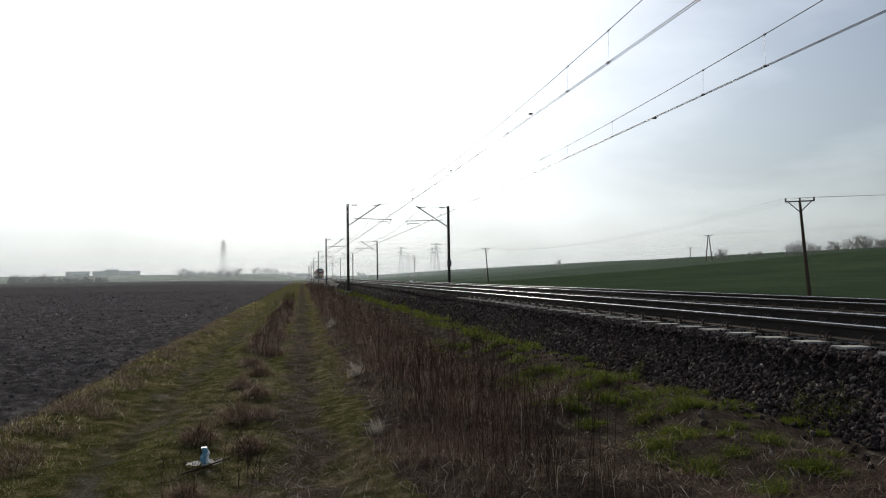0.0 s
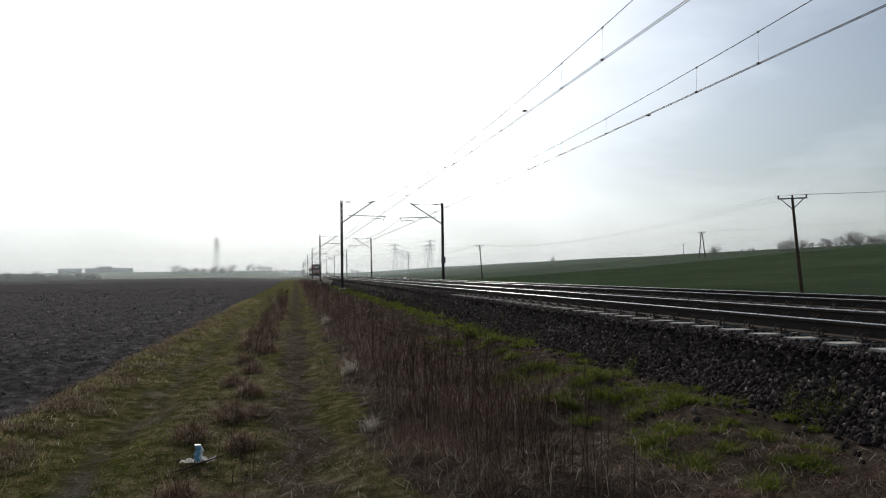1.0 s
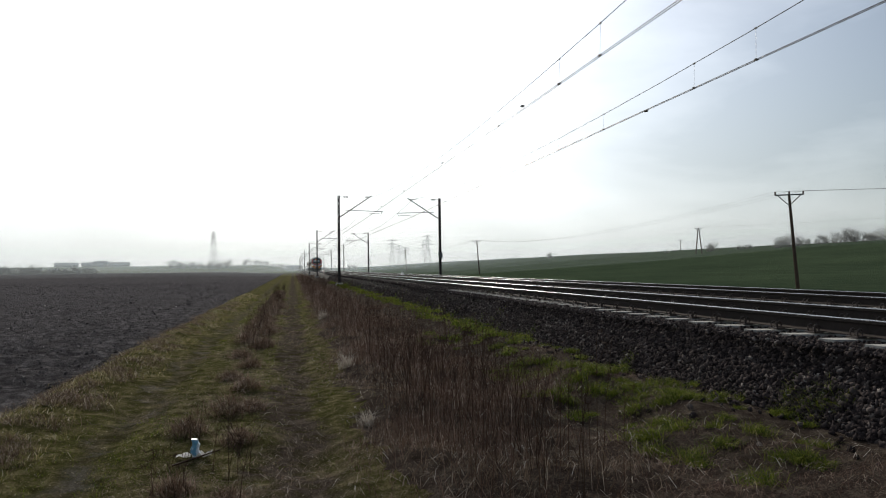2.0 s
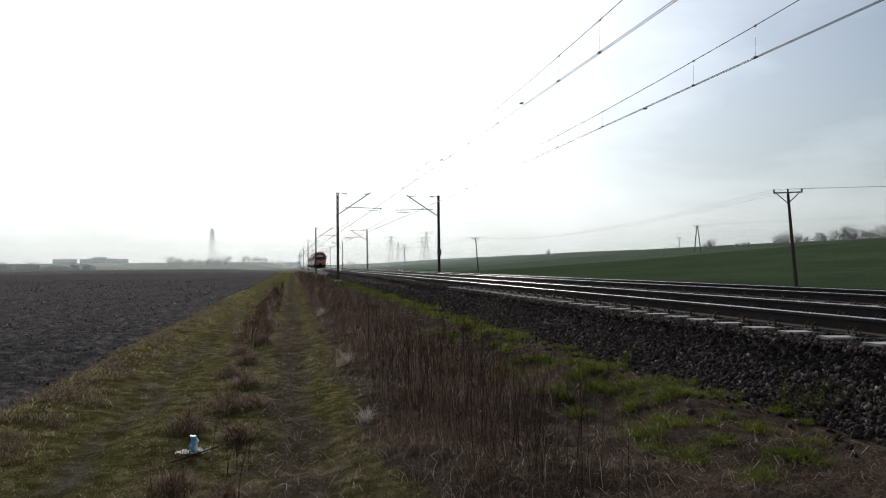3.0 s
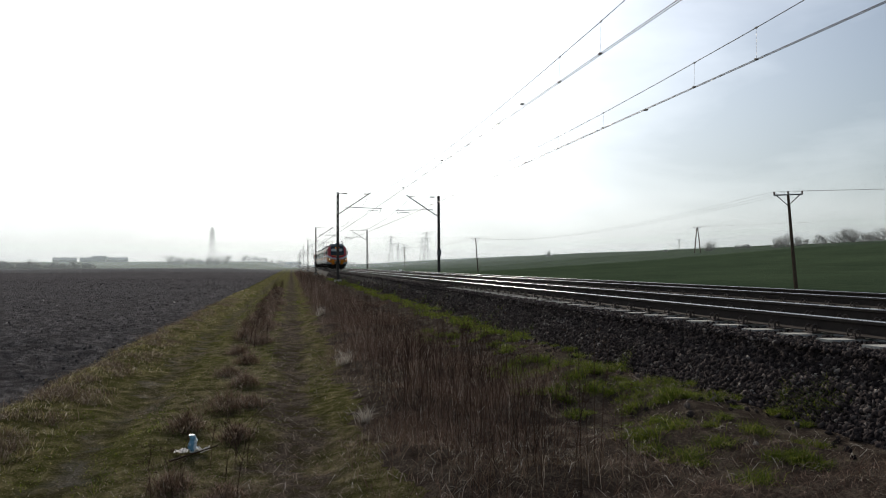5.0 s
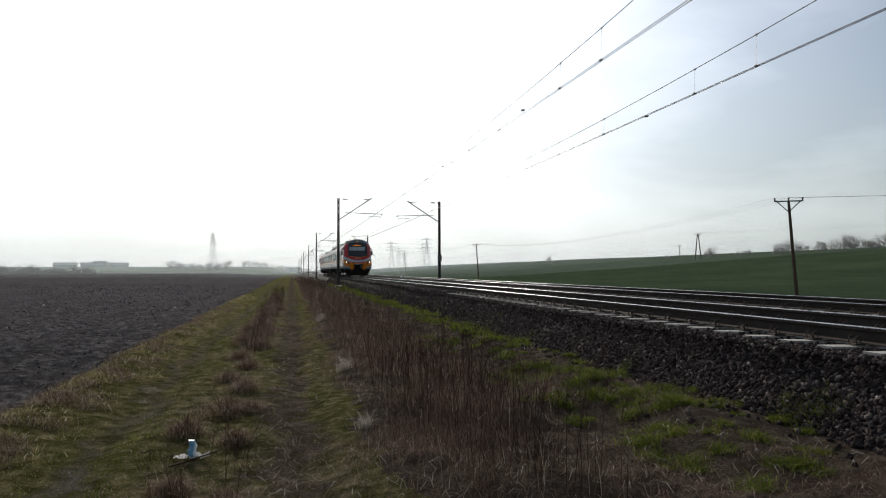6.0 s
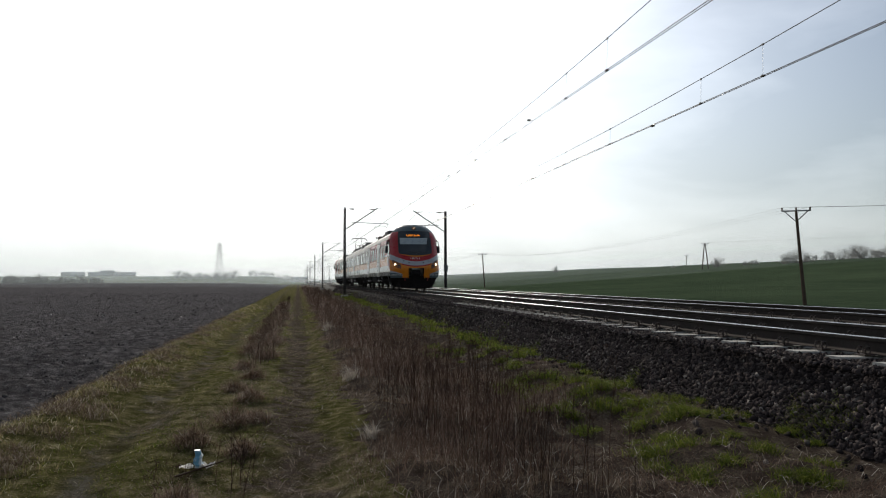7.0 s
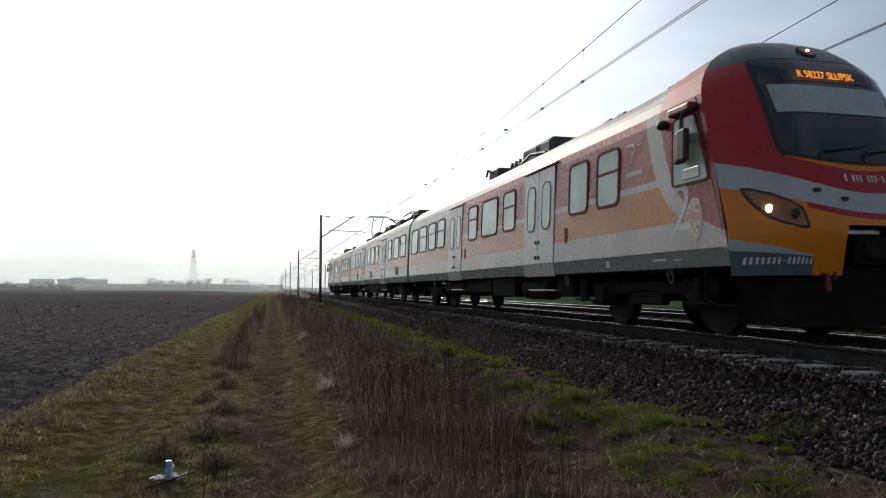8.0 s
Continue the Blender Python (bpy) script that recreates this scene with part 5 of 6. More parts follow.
def add_bogie(car, yc):
    global WHEEL_MESH
    if WHEEL_MESH is None:
        bm = bmesh.new()
        disc(bm, (0, 0, 0), "x", 0.47, 0.11, 28)
        disc(bm, (0.055, 0, 0), "x", 0.50, 0.03, 28)
        disc(bm, (-0.06, 0, 0), "x", 0.16, 0.06, 16)
        WHEEL_MESH = simple_mesh("wheel", bm, WHEEL)
    bm = bmesh.new()
    for s in (-1, 1):
        xa, xb = sorted((s * 0.98, s * 1.12))
        box(bm, xa, xb, yc - 1.75, yc + 1.75, 0.52, 0.70, 0.03)
        box(bm, xa, xb, yc - 0.45, yc + 0.45, 0.36, 0.60, 0.03)
    box(bm, -1.0, 1.0, yc - 0.25, yc + 0.25, 0.45, 0.72, 0.02)
    bogie = part("bogie", bm, UNDER, car, "grimy two-axle bogie darkened with painted shade")
    for dy in (-1.35, 1.35):
        for s in (-1, 1):
            w = share("wheel", WHEEL_MESH, bogie, (s * 0.75, yc + dy, 0.47), math.pi if s > 0 else 0.0)
            bm = bmesh.new()
            xa, xb = sorted((s * 0.96, s * 1.22))
            box(bm, xa, xb, yc + dy - 0.16, yc + dy + 0.16, 0.33, 0.63, 0.04)
            part("axle_box", bm, UNDER, bogie)
            for k in (-0.3, 0.3):
                bm = bmesh.new()
                disc(bm, (s * 1.06, yc + dy + k, 0.62), "z", 0.085, 0.26, 10)
                part("coil_spring", bm, UNDER, bogie)
        bm = bmesh.new()
        disc(bm, (0, yc + dy, 0.47), "x", 0.08, 1.5, 10)
        part("axle", bm, WHEEL, bogie)


def add_gear(car, tanks, hangers):
    """Air tanks, cable pipes, dampers and lifting loops below the floor."""
    for y, r, ln in tanks:
        for s in (-1, 1):
            bm = bmesh.new()
            disc(bm, (s * 1.12, y, 0.60), "y", r, ln, 14)
            for e in (-0.32, 0.32):
                disc(bm, (s * 1.12, y + e * ln, 0.60), "y", r + 0.012, 0.04, 14)
            part("air_tank", bm, UNDER, car, "grimy round air tank darkened with painted shade")
    for y in hangers:
        for s in (-1, 1):
            bm = bmesh.new()
            tube(bm, [(s * 1.30, y, 0.88), (s * 1.33, y, 0.50), (s * 1.28, y - 0.22, 0.36)], 0.022, n=6)
            tube(bm, [(s * 1.28, y - 0.5, 0.40), (s * 1.28, y + 0.5, 0.42)], 0.016, n=5)
            part("sand_pipe", bm, UNDER, car, "bent steel sand pipe")
            bm = bmesh.new()
            loop = [(s * 1.40, y + 0.75 + 0.06 * math.cos(a), 0.78 + 0.10 * math.sin(a)) for a in np.linspace(0, 2 * math.pi, 11)]
            tube(bm, loop, 0.018, n=5)
            part("lifting_eye", bm, GALV, car, "worn steel lifting eye")
            bm = bmesh.new()
            disc(bm, (s * 1.20, y + 0.35, 0.58), "z", 0.05, 0.34, 10)
            disc(bm, (s * 1.20, y + 0.35, 0.46), "z", 0.065, 0.16, 10)
            part("damper", bm, WHEEL, car, "grimy hydraulic damper darkened with painted shade")


def add_under(car, spans):
    for a, b, z0, w in spans:
        bm = bmesh.new()
        box(bm, -w, w, a, b, z0, 0.9, 0.04)
        part("equipment_box", bm, UNDER, car, "grimy underfloor equipment box darkened with painted shade")


def add_roof_box(car, y0, y1, w, z1):
    bm = bmesh.new()
    box(bm, -w, w, y0, y1, 3.3, z1, 0.05)
    b = part("roof_unit", bm, ROOF_KIT, car, "grey roof equipment housing")
    for k in range(int((y1 - y0) / 0.8)):
        bm = bmesh.new()
        box(bm, -w - 0.03, -w + 0.02, y0 + 0.12 + 0.8 * k, y0 + 0.62 + 0.8 * k, 3.56, z1 - 0.07, 0.01)
        part("louvre", bm, GALV, b)
    bm = bmesh.new()
    tube(bm, [(-w - 0.12, y0 + 0.1, 3.62), (-w - 0.16, (y0 + y1) / 2, 3.72), (-w - 0.1, y1 - 0.1, 3.62)], 0.035, n=6)
    part("conduit", bm, RUBBER, b)


def add_pantograph(car, y, up):
    """Four rods, an upper arm pair and a bow with two strips."""
    bm = bmesh.new()
    box(bm, -0.75, 0.75, y - 0.75, y + 0.75, 3.72, 3.78, 0.01)
    for sx in (-0.65, 0.65):
        for sy in (-0.65, 0.65):
            disc(bm, (sx, y + sy, 3.68), "z", 0.07, 0.16, 8)
    pan = part("pantograph", bm, GALV, car, "dark steel current collector on the roof")
    h = up
    knee = y + 1.35
    bm = bmesh.new()
    for s in (-0.4, 0.4):
        tube(bm, [(s, y - 0.5, 3.78), (s * 0.7, knee, 3.68 + h * 0.45)], 0.035, n=6)
    part("lower_arm", bm, ROOF_KIT, pan)
    bm = bmesh.new()
    for s in (-0.3, 0.3):
        tube(bm, [(s, knee, 3.68 + h * 0.45), (s * 1.2, y + 0.05, 3.68 + h)], 0.028, n=6)
    part("upper_arm", bm, ROOF_KIT, pan)
    for d in (-0.28, 0.28):
        bm = bmesh.new()
        tube(bm, [(-0.98, y + d, 3.68 + h - 0.16), (-0.72, y + d, 3.71 + h), (0.72, y + d, 3.71 + h), (0.98, y + d, 3.68 + h - 0.16)], 0.025, n=6)
        part("collector_strip", bm, ROOF_KIT, pan)


def add_wipers(car):
    bm = bmesh.new()
    for x0, x1 in ((0.05, 0.75), (-0.55, 0.10)):
        a, b = front_point(x0, 2.16, 0.05), front_point(x1, 2.26, 0.05)
        tube(bm, [front_point(x0 - 0.05, 2.06, 0.02), a], 0.014, n=5)
        tube(bm, [a, a.lerp(b, 0.5), b], 0.014, 0.008, n=5)
    part("wiper", bm, RUBBER, car, "black windscreen wipers")


def text_part(name, words, size, material, parent, m, thick=0.002):
    cu = bpy.data.curves.new(name, 'FONT')
    cu.body, cu.size, cu.extrude = words, size, thick
    cu.align_x, cu.align_y = 'CENTER', 'CENTER'
    tmp = bpy.data.objects.new("tmp", cu)
    scene.collection.objects.link(tmp)
    bpy.context.view_layer.update()
    me = bpy.data.meshes.new_from_object(tmp.evaluated_get(bpy.context.evaluated_depsgraph_get()))
    bpy.data.objects.remove(tmp)
    me.materials.clear()
    me.materials.append(material)
    ob = new(name, me)
    ob.parent = parent
    ob.matrix_basis = m
    return ob


FACE_LEFT = Matrix.Rotation(math.radians(-90), 4, 'Z') @ Matrix.Rotation(math.radians(90), 4, 'X')
FACE_FRONT = Matrix.Rotation(math.radians(90), 4, 'X')


def bars(name, parent, material, items):
    """Plain bars in place of small lettering: (centre, way, length, height) along y or x."""
    for c, way, ln, h in items:
        bm = bmesh.new()
        if way == "y":
            box(bm, c[0] - 0.002, c[0] + 0.002, c[1] - ln / 2, c[1] + ln / 2, c[2] - h / 2, c[2] + h / 2)
        else:
            box(bm, c[0] - ln / 2, c[0] + ln / 2, c[1] - 0.003, c[1] + 0.003, c[2] - h / 2, c[2] + h / 2)
        part(name, bm, material, parent)


def front_bar(car, name, x0, x1, z0, z1):
    """A plain bar in place of one character on the curved front."""
    part(name, front_patch(bmesh.new(), [(z0, x0, x1), (z1, x0, x1)], 0.007, 2), WHITE, car)


def cab_end(car):
    """The curved front with windscreen, lamps, display and coupler."""
    zs = [SKIRT - 0.12, SKIRT, 1.0, 1.15, 1.3, 1.45, 1.6, 1.8, 2.0, 2.2, 2.4, 2.6, 2.8, 2.95, 3.1, 3.25, 3.37, 3.48, 3.58, 3.67, 3.745, 3.81, 3.868]
    ss = [math.sin(radians(a)) for a in np.linspace(-90, 90, 41)]
    bm = bmesh.new()
    rows = [[bm.verts.new(front_point(s * half_width(max(z, SKIRT)), z)) for s in ss] for z in zs]
    for j in range(len(rows) - 1):
        for k in range(len(ss) - 1):
            mx = (ss[k] + ss[k + 1]) / 2 * HALF_W
            if zs[j] < 1.29 and abs(mx) < 0.47:
                continue
            bm.faces.new((rows[j][k], rows[j][k + 1], rows[j + 1][k + 1], rows[j + 1][k]))
    bmesh.ops.recalc_face_normals(bm, faces=bm.faces)
    if sum(f.normal.y for f in bm.faces) > 0:
        bmesh.ops.reverse_faces(bm, faces=bm.faces)
    face = part("front_shell", bm, PAINT_FRONT, car, "curved front in red, silver and orange paint", smooth=True)
    rim = [(2.155, -0.92, 0.92, 0.11), (2.22, -0.965, 0.965, 0.10), (2.55, -0.975, 0.975, 0.06), (2.95, -0.975, 0.975, 0.03), (3.25, -0.965, 0.965, 0.01), (3.38, -0.94, 0.94, -0.01), (3.43, -0.88, 0.88, -0.01)]
    part("windscreen_seal", front_patch(bmesh.new(), [(z + (-0.03 if k == 0 else 0.02 if k == 6 else 0), a - 0.04, b + 0.04, d) for k, (z, a, b, d) in enumerate(rim)], 0.008, 16), RUBBER, face, smooth=True)
    part("windscreen", front_patch(bmesh.new(), rim, 0.014, 16), SHIELD, face, "dark curved windscreen", smooth=True)
    part("sun_blind", front_patch(bmesh.new(), [(2.665, -0.90, 0.70), (2.86, -0.905, 0.74), (3.04, -0.905, 0.78)], 0.020, 12), BLIND, face, "pale drawn sun blind behind the windscreen", smooth=True)
    bm = bmesh.new()
    front_patch(bm, [(3.10, -0.70, 0.60), (3.27, -0.70, 0.60)], 0.020, 10)
    part("display_panel", bm, DISPLAY, face, "dark destination display panel")
    # destination display in the windscreen's top band
    p = front_point(-0.08, 3.185, 0.045)
    text_part("destination_display", "R 58227 SŁUPSK", 0.15, LETTERS_ON, face, Matrix.Translation(p) @ Matrix.Rotation(radians(-22), 4, 'X') @ FACE_FRONT @ Matrix.Diagonal((0.78, 1, 1, 1)))
    # top lamp
    q = front_point(0, 3.60) + Vector((0, 0.015, 0))
    for name, r, out, mat, label in (("top_lamp", 0.135, 0.0, RUBBER, "round roof lamp"), ("lamp_glass", 0.108, 0.022, LAMP_GLASS, ""), ("bulb", 0.026, 0.040, LAMP_ON, "")):
        bm = bmesh.new()
        disc(bm, (0, -out, 0), "y", r, 0.05 if out < 0.03 else 0.02, 24)
        bmesh.ops.transform(bm, matrix=Matrix.Translation(q) @ Matrix.Rotation(radians(-42), 4, 'X'), verts=bm.verts)
        ob = part(name, bm, mat, face if name == "top_lamp" else top_lamp, label)
        if name == "top_lamp":
            top_lamp = ob
    # headlights
    for s in (-1, 1):
        ol = [(1.265, 0.875, 0.93), (1.32, 0.875, 1.09), (1.40, 0.88, 1.19), (1.50, 0.895, 1.255), (1.59, 0.99, 1.295), (1.68, 1.12, 1.32), (1.765, 1.28, 1.335)]
        il = [(1.295, 0.905, 0.95), (1.335, 0.905, 1.07), (1.40, 0.91, 1.16), (1.50, 0.93, 1.225), (1.58, 1.02, 1.265), (1.66, 1.15, 1.29), (1.725, 1.27, 1.31)]
        hl = part("headlight", front_patch(bmesh.new(), [(z, *sorted((s * a, s * b))) for z, a, b in ol], 0.010, 6), RUBBER, face, "slanted headlight in a black housing", smooth=True)
        part("headlight_glass", front_patch(bmesh.new(), [(z, *sorted((s * a, s * b))) for z, a, b in il], 0.018, 6), LAMP_GLASS, hl, smooth=True)
        for x, r, mt in ((1.175, 0.050, LAMP_ON), (0.985, 0.062, RUBBER)):
            bm = bmesh.new()
            c = front_point(s * x, 1.50 if x > 1.1 else 1.43, 0.028)
            bmesh.ops.create_uvsphere(bm, u_segments=14, v_segments=8, radius=r, matrix=Matrix.Translation(c) @ Matrix.Diagonal((1, 0.35, 1, 1)))
            part("bulb", bm, mt, hl, smooth=True)
    add_wipers(car)
    # coupler bay
    bm = bmesh.new()
    for x0, x1, y0, y1, z0, z1 in ((-0.54, -0.50, 0.30, 1.3, 0.7, 1.34), (0.50, 0.54, 0.30, 1.3, 0.7, 1.34), (-0.54, 0.54, 0.30, 1.3, 1.31, 1.34), (-0.54, 0.54, 1.25, 1.3, 0.6, 1.34)):
        box(bm, x0, x1, y0, y1, z0, z1)
    part("coupler_bay", bm, RUBBER, car, "black recess round the coupler")
    bm = bmesh.new()
    box(bm, -0.17, 0.17, 0.2, 1.2, 0.92, 1.14, 0.04)
    box(bm, -0.24, 0.24, 0.28, 0.6, 0.86, 1.2, 0.05)
    part("coupler", bm, UNDER, car, "dark automatic coupler head")
    bm = bmesh.new()
    box(bm, -0.22, 0.24, 0.42, 0.6, 1.21, 1.29, 0.02)
    part("coupler_cover", bm, SILVER, car)
    for s in (-1, 1):
        bm = bmesh.new()
        tube(bm, [(s * 0.66, 0.45, 0.80), (s * 0.66, 0.26, 0.74), (s * 0.64, 0.28, 0.58)], 0.03, n=8)
        part("brake_hose", bm, RED_METAL, car, "red brake hose")
        for x in (0.42, 0.72):
            bm = bmesh.new()
            c = front_point(s * x, 1.60 + 0.1 * (x > 0.6), 0.02)
            box(bm, c.x - 0.035, c.x + 0.035, c.y - 0.02, c.y + 0.03, c.z - 0.02, c.z + 0.02, 0.006)
            part("step_lug", bm, RUBBER, car)
    # plough under the front
    bm = bmesh.new()
    pts = [(-1.34, 0.85, 0.84), (-0.9, 0.42, 0.84), (0.9, 0.42, 0.84), (1.34, 0.85, 0.84)]
    low = [(-1.08, 1.1, 0.20), (-0.85, 0.62, 0.16), (0.85, 0.62, 0.16), (1.08, 1.1, 0.20)]
    a = [bm.verts.new(p) for p in pts]
    b = [bm.verts.new(p) for p in low]
    c = [bm.verts.new((x, y + 0.06, z)) for x, y, z in pts]
    d = [bm.verts.new((x, y + 0.06, z)) for x, y, z in low]
    for k in range(3):
        bm.faces.new((b[k], b[k + 1], a[k + 1], a[k]))
        bm.faces.new((d[k], c[k], c[k + 1], d[k + 1]))
        bm.faces.new((b[k], d[k], d[k + 1], b[k + 1]))
        bm.faces.new((a[k], a[k + 1], c[k + 1], c[k]))
    part("plough", bm, UNDER, car, "black steel track plough")
    # signs on the front: plain bars stand for the registration
    for k, ch in enumerate("x xxx xxx-x"):
        if ch != " ":
            x = -0.33 + 0.052 * k
            hgt = 0.012 if ch == "-" else 0.085
            front_bar(car, "number_bar", x, x + 0.022, 1.85 - hgt / 2, 1.85 + hgt / 2)
    for s in (-1, 1):
        for k, ch in enumerate("xxxxxxx-xxxxxx"):
            x = s * 1.335 + (0.0395 * k if s < 0 else -0.0395 * (13 - k) - 0.03)
            hgt = 0.010 if ch == "-" else 0.078 if k < 12 else 0.062
            front_bar(car, "fleet_number_bar", x, x + 0.018, 0.915 - (0.039 if ch != "-" else 0.006), 0.915 - (0.039 if ch != "-" else 0.006) + hgt)
    # cab side windows, mirrors, horn
    for s in (-1, 1):
        pane = side_plate(bmesh.new(), 1.28, 2.05, 1.96, 2.83, 0.06, s, 0.006)
        rim_bm = side_frame(bmesh.new(), 1.28, 2.05, 1.96, 2.83, 0.06, s, 0.03, 0.016)
        for v in list(pane.verts) + list(rim_bm.verts):
            if v.co.y < 1.6:
                v.co.y += 0.36 * (v.co.z - 1.96)
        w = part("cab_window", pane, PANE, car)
        part("window_frame", rim_bm, FRAME_RED, w)
        bm = bmesh.new()
        xa, xb = sorted((s * (HALF_W + 0.004), s * (HALF_W + 0.02)))
        box(bm, xa, xb, 1.45, 1.80, 2.0, 2.14, 0.008)
        part("sliding_handle", bm, DOOR_PAINT, w)
        for dy, dx in ((1.74, 0.06), (1.58, 0.13)):
            bm = bmesh.new()
            xa, xb = sorted((s * (HALF_W + dx), s * (HALF_W + dx + 0.09)))
            box(bm, xa, xb, dy - 0.10, dy + 0.10, 2.20, 2.62, 0.03)
            mir = part("mirror", bm, RUBBER, car, "black wing mirror on a bent arm")
            bm = bmesh.new()
            tube(bm, [(s * (HALF_W - 0.01), dy - 0.06, 2.92), (s * (HALF_W + dx + 0.05), dy - 0.03, 2.84), (s * (HALF_W + dx + 0.05), dy, 2.62)], 0.02, n=6)
            part("mirror_arm", bm, RUBBER, mir)
        bm = bmesh.new()
        xa, xb = sorted((s * (HALF_W - 0.05), s * (HALF_W + 0.12)))
        box(bm, xa, xb, 1.55, 2.05, 2.86, 2.98, 0.035)
        part("mirror_cowl", bm, RED_METAL, car, "red cowl over the mirrors")
        bm = bmesh.new()
        bmesh.ops.create_uvsphere(bm, u_segments=12, v_segments=8, radius=0.085, matrix=Matrix.Translation((s * (HALF_W + 0.04), 2.28, 2.83)) @ Matrix.Diagonal((0.9, 1.2, 0.8, 1)))
        part("side_camera", bm, RUBBER, car, smooth=True)
        # seam of the cab module
        bm = bmesh.new()
        xa, xb = sorted((s * (HALF_W - 0.01), s * (HALF_W + 0.003)))
        box(bm, xa, xb, 0.99, 1.005, 1.05, 1.3)
        box(bm, xa, xb, 0.99, 1.005, 1.3, 3.05)
        for v in bm.verts:
            v.co.y += rake(v.co.z)
        part("cab_seam", bm, RUBBER, car)
    # anniversary emblem: a numeral and a plain mottled disc
    for s, m in ((-1, FACE_LEFT),):
        text_part("side_numeral", "2", 0.88, WHITE, car, Matrix.Translation((s * (HALF_W + 0.002), 1.84, 1.62)) @ Matrix.Rotation(0.036, 4, 'Y') @ m)
        bm = bmesh.new()
        bmesh.ops.create_cone(bm, cap_ends=True, segments=28, radius1=0.28, radius2=0.28, depth=0.006, matrix=Matrix.Translation((s * (HALF_W + 0.001), 1.56, 1.47)) @ Matrix.Rotation(math.pi / 2, 4, 'Y') @ Matrix.Diagonal((1.0, 0.62, 1, 1)))
        part("emblem_disc", bm, EMBLEM, car, "mottled round emblem")
        # operator's mark as plain shapes
        bm = bmesh.new()
        X = s * (HALF_W - 0.001)
        tube(bm, [(X, 3.34, 2.74), (X, 3.12, 2.74), (X, 3.06, 2.66), (X, 3.14, 2.60), (X, 3.20, 2.42)], 0.022, n=4)
        for k in range(3):
            tube(bm, [(X, 3.02 - 0.02 * k, 2.76 - 0.07 * k), (X, 2.86 + 0.05 * k, 2.80 - 0.07 * k)], 0.015, n=4)
        for v in bm.verts:
            v.co.x = X + (v.co.x - X) * 0.12
        part("operator_mark", bm, WHITE, car)
        bars("operator_bar", car, WHITE, [((X, 3.10, 2.30), "y", 0.48, 0.07)])
        text_part("class_numeral", "2", 0.30, WHITE, car, Matrix.Translation((X, 7.98, 2.72)) @ Matrix.Rotation(0.036, 4, 'Y') @ m)
        bars("notice_bar", car, WHITE, [((X, 7.98, 2.48), "y", 0.16, 0.10), ((X, 7.98, 2.32), "y", 0.16, 0.10), ((X, 2.4, 0.99), "y", 0.32, 0.03), ((X, 1.95, 0.98), "y", 0.2, 0.02), ((X, 3.9, 0.98), "y", 0.12, 0.10)])


EMBLEM = Mat("mottled_emblem", 0.5)
EMBLEM.color(EMBLEM.ramp(EMBLEM.noise(7, 3, 0.6), [(0.35, (0.12, 0.10, 0.08)), (0.45, (0.55, 0.5, 0.42)), (0.55, (0.45, 0.12, 0.08)), (0.65, (0.3, 0.28, 0.24))]))
EMBLEM = EMBLEM.m


def add_marks(car, red, vents):
    """Handles, grilles and the sill line on the coach side."""
    for s in (-1, 1):
        bm = bmesh.new()
        xa, xb = sorted((s * (HALF_W - 0.004), s * (HALF_W + 0.004)))
        for y0, y1 in red:
            box(bm, xa, xb, y0, y1, 1.075, 1.085)
        part("sill_line", bm, RUBBER, car)
        for y in vents:
            bm = bmesh.new()
            xa, xb = sorted((s * (HALF_W - 0.01), s * (HALF_W + 0.008)))
            box(bm, xa, xb, y, y + 0.7, 1.18, 1.55, 0.004)
            part("vent_grille", bm, RUBBER, car, "black ventilation grille")


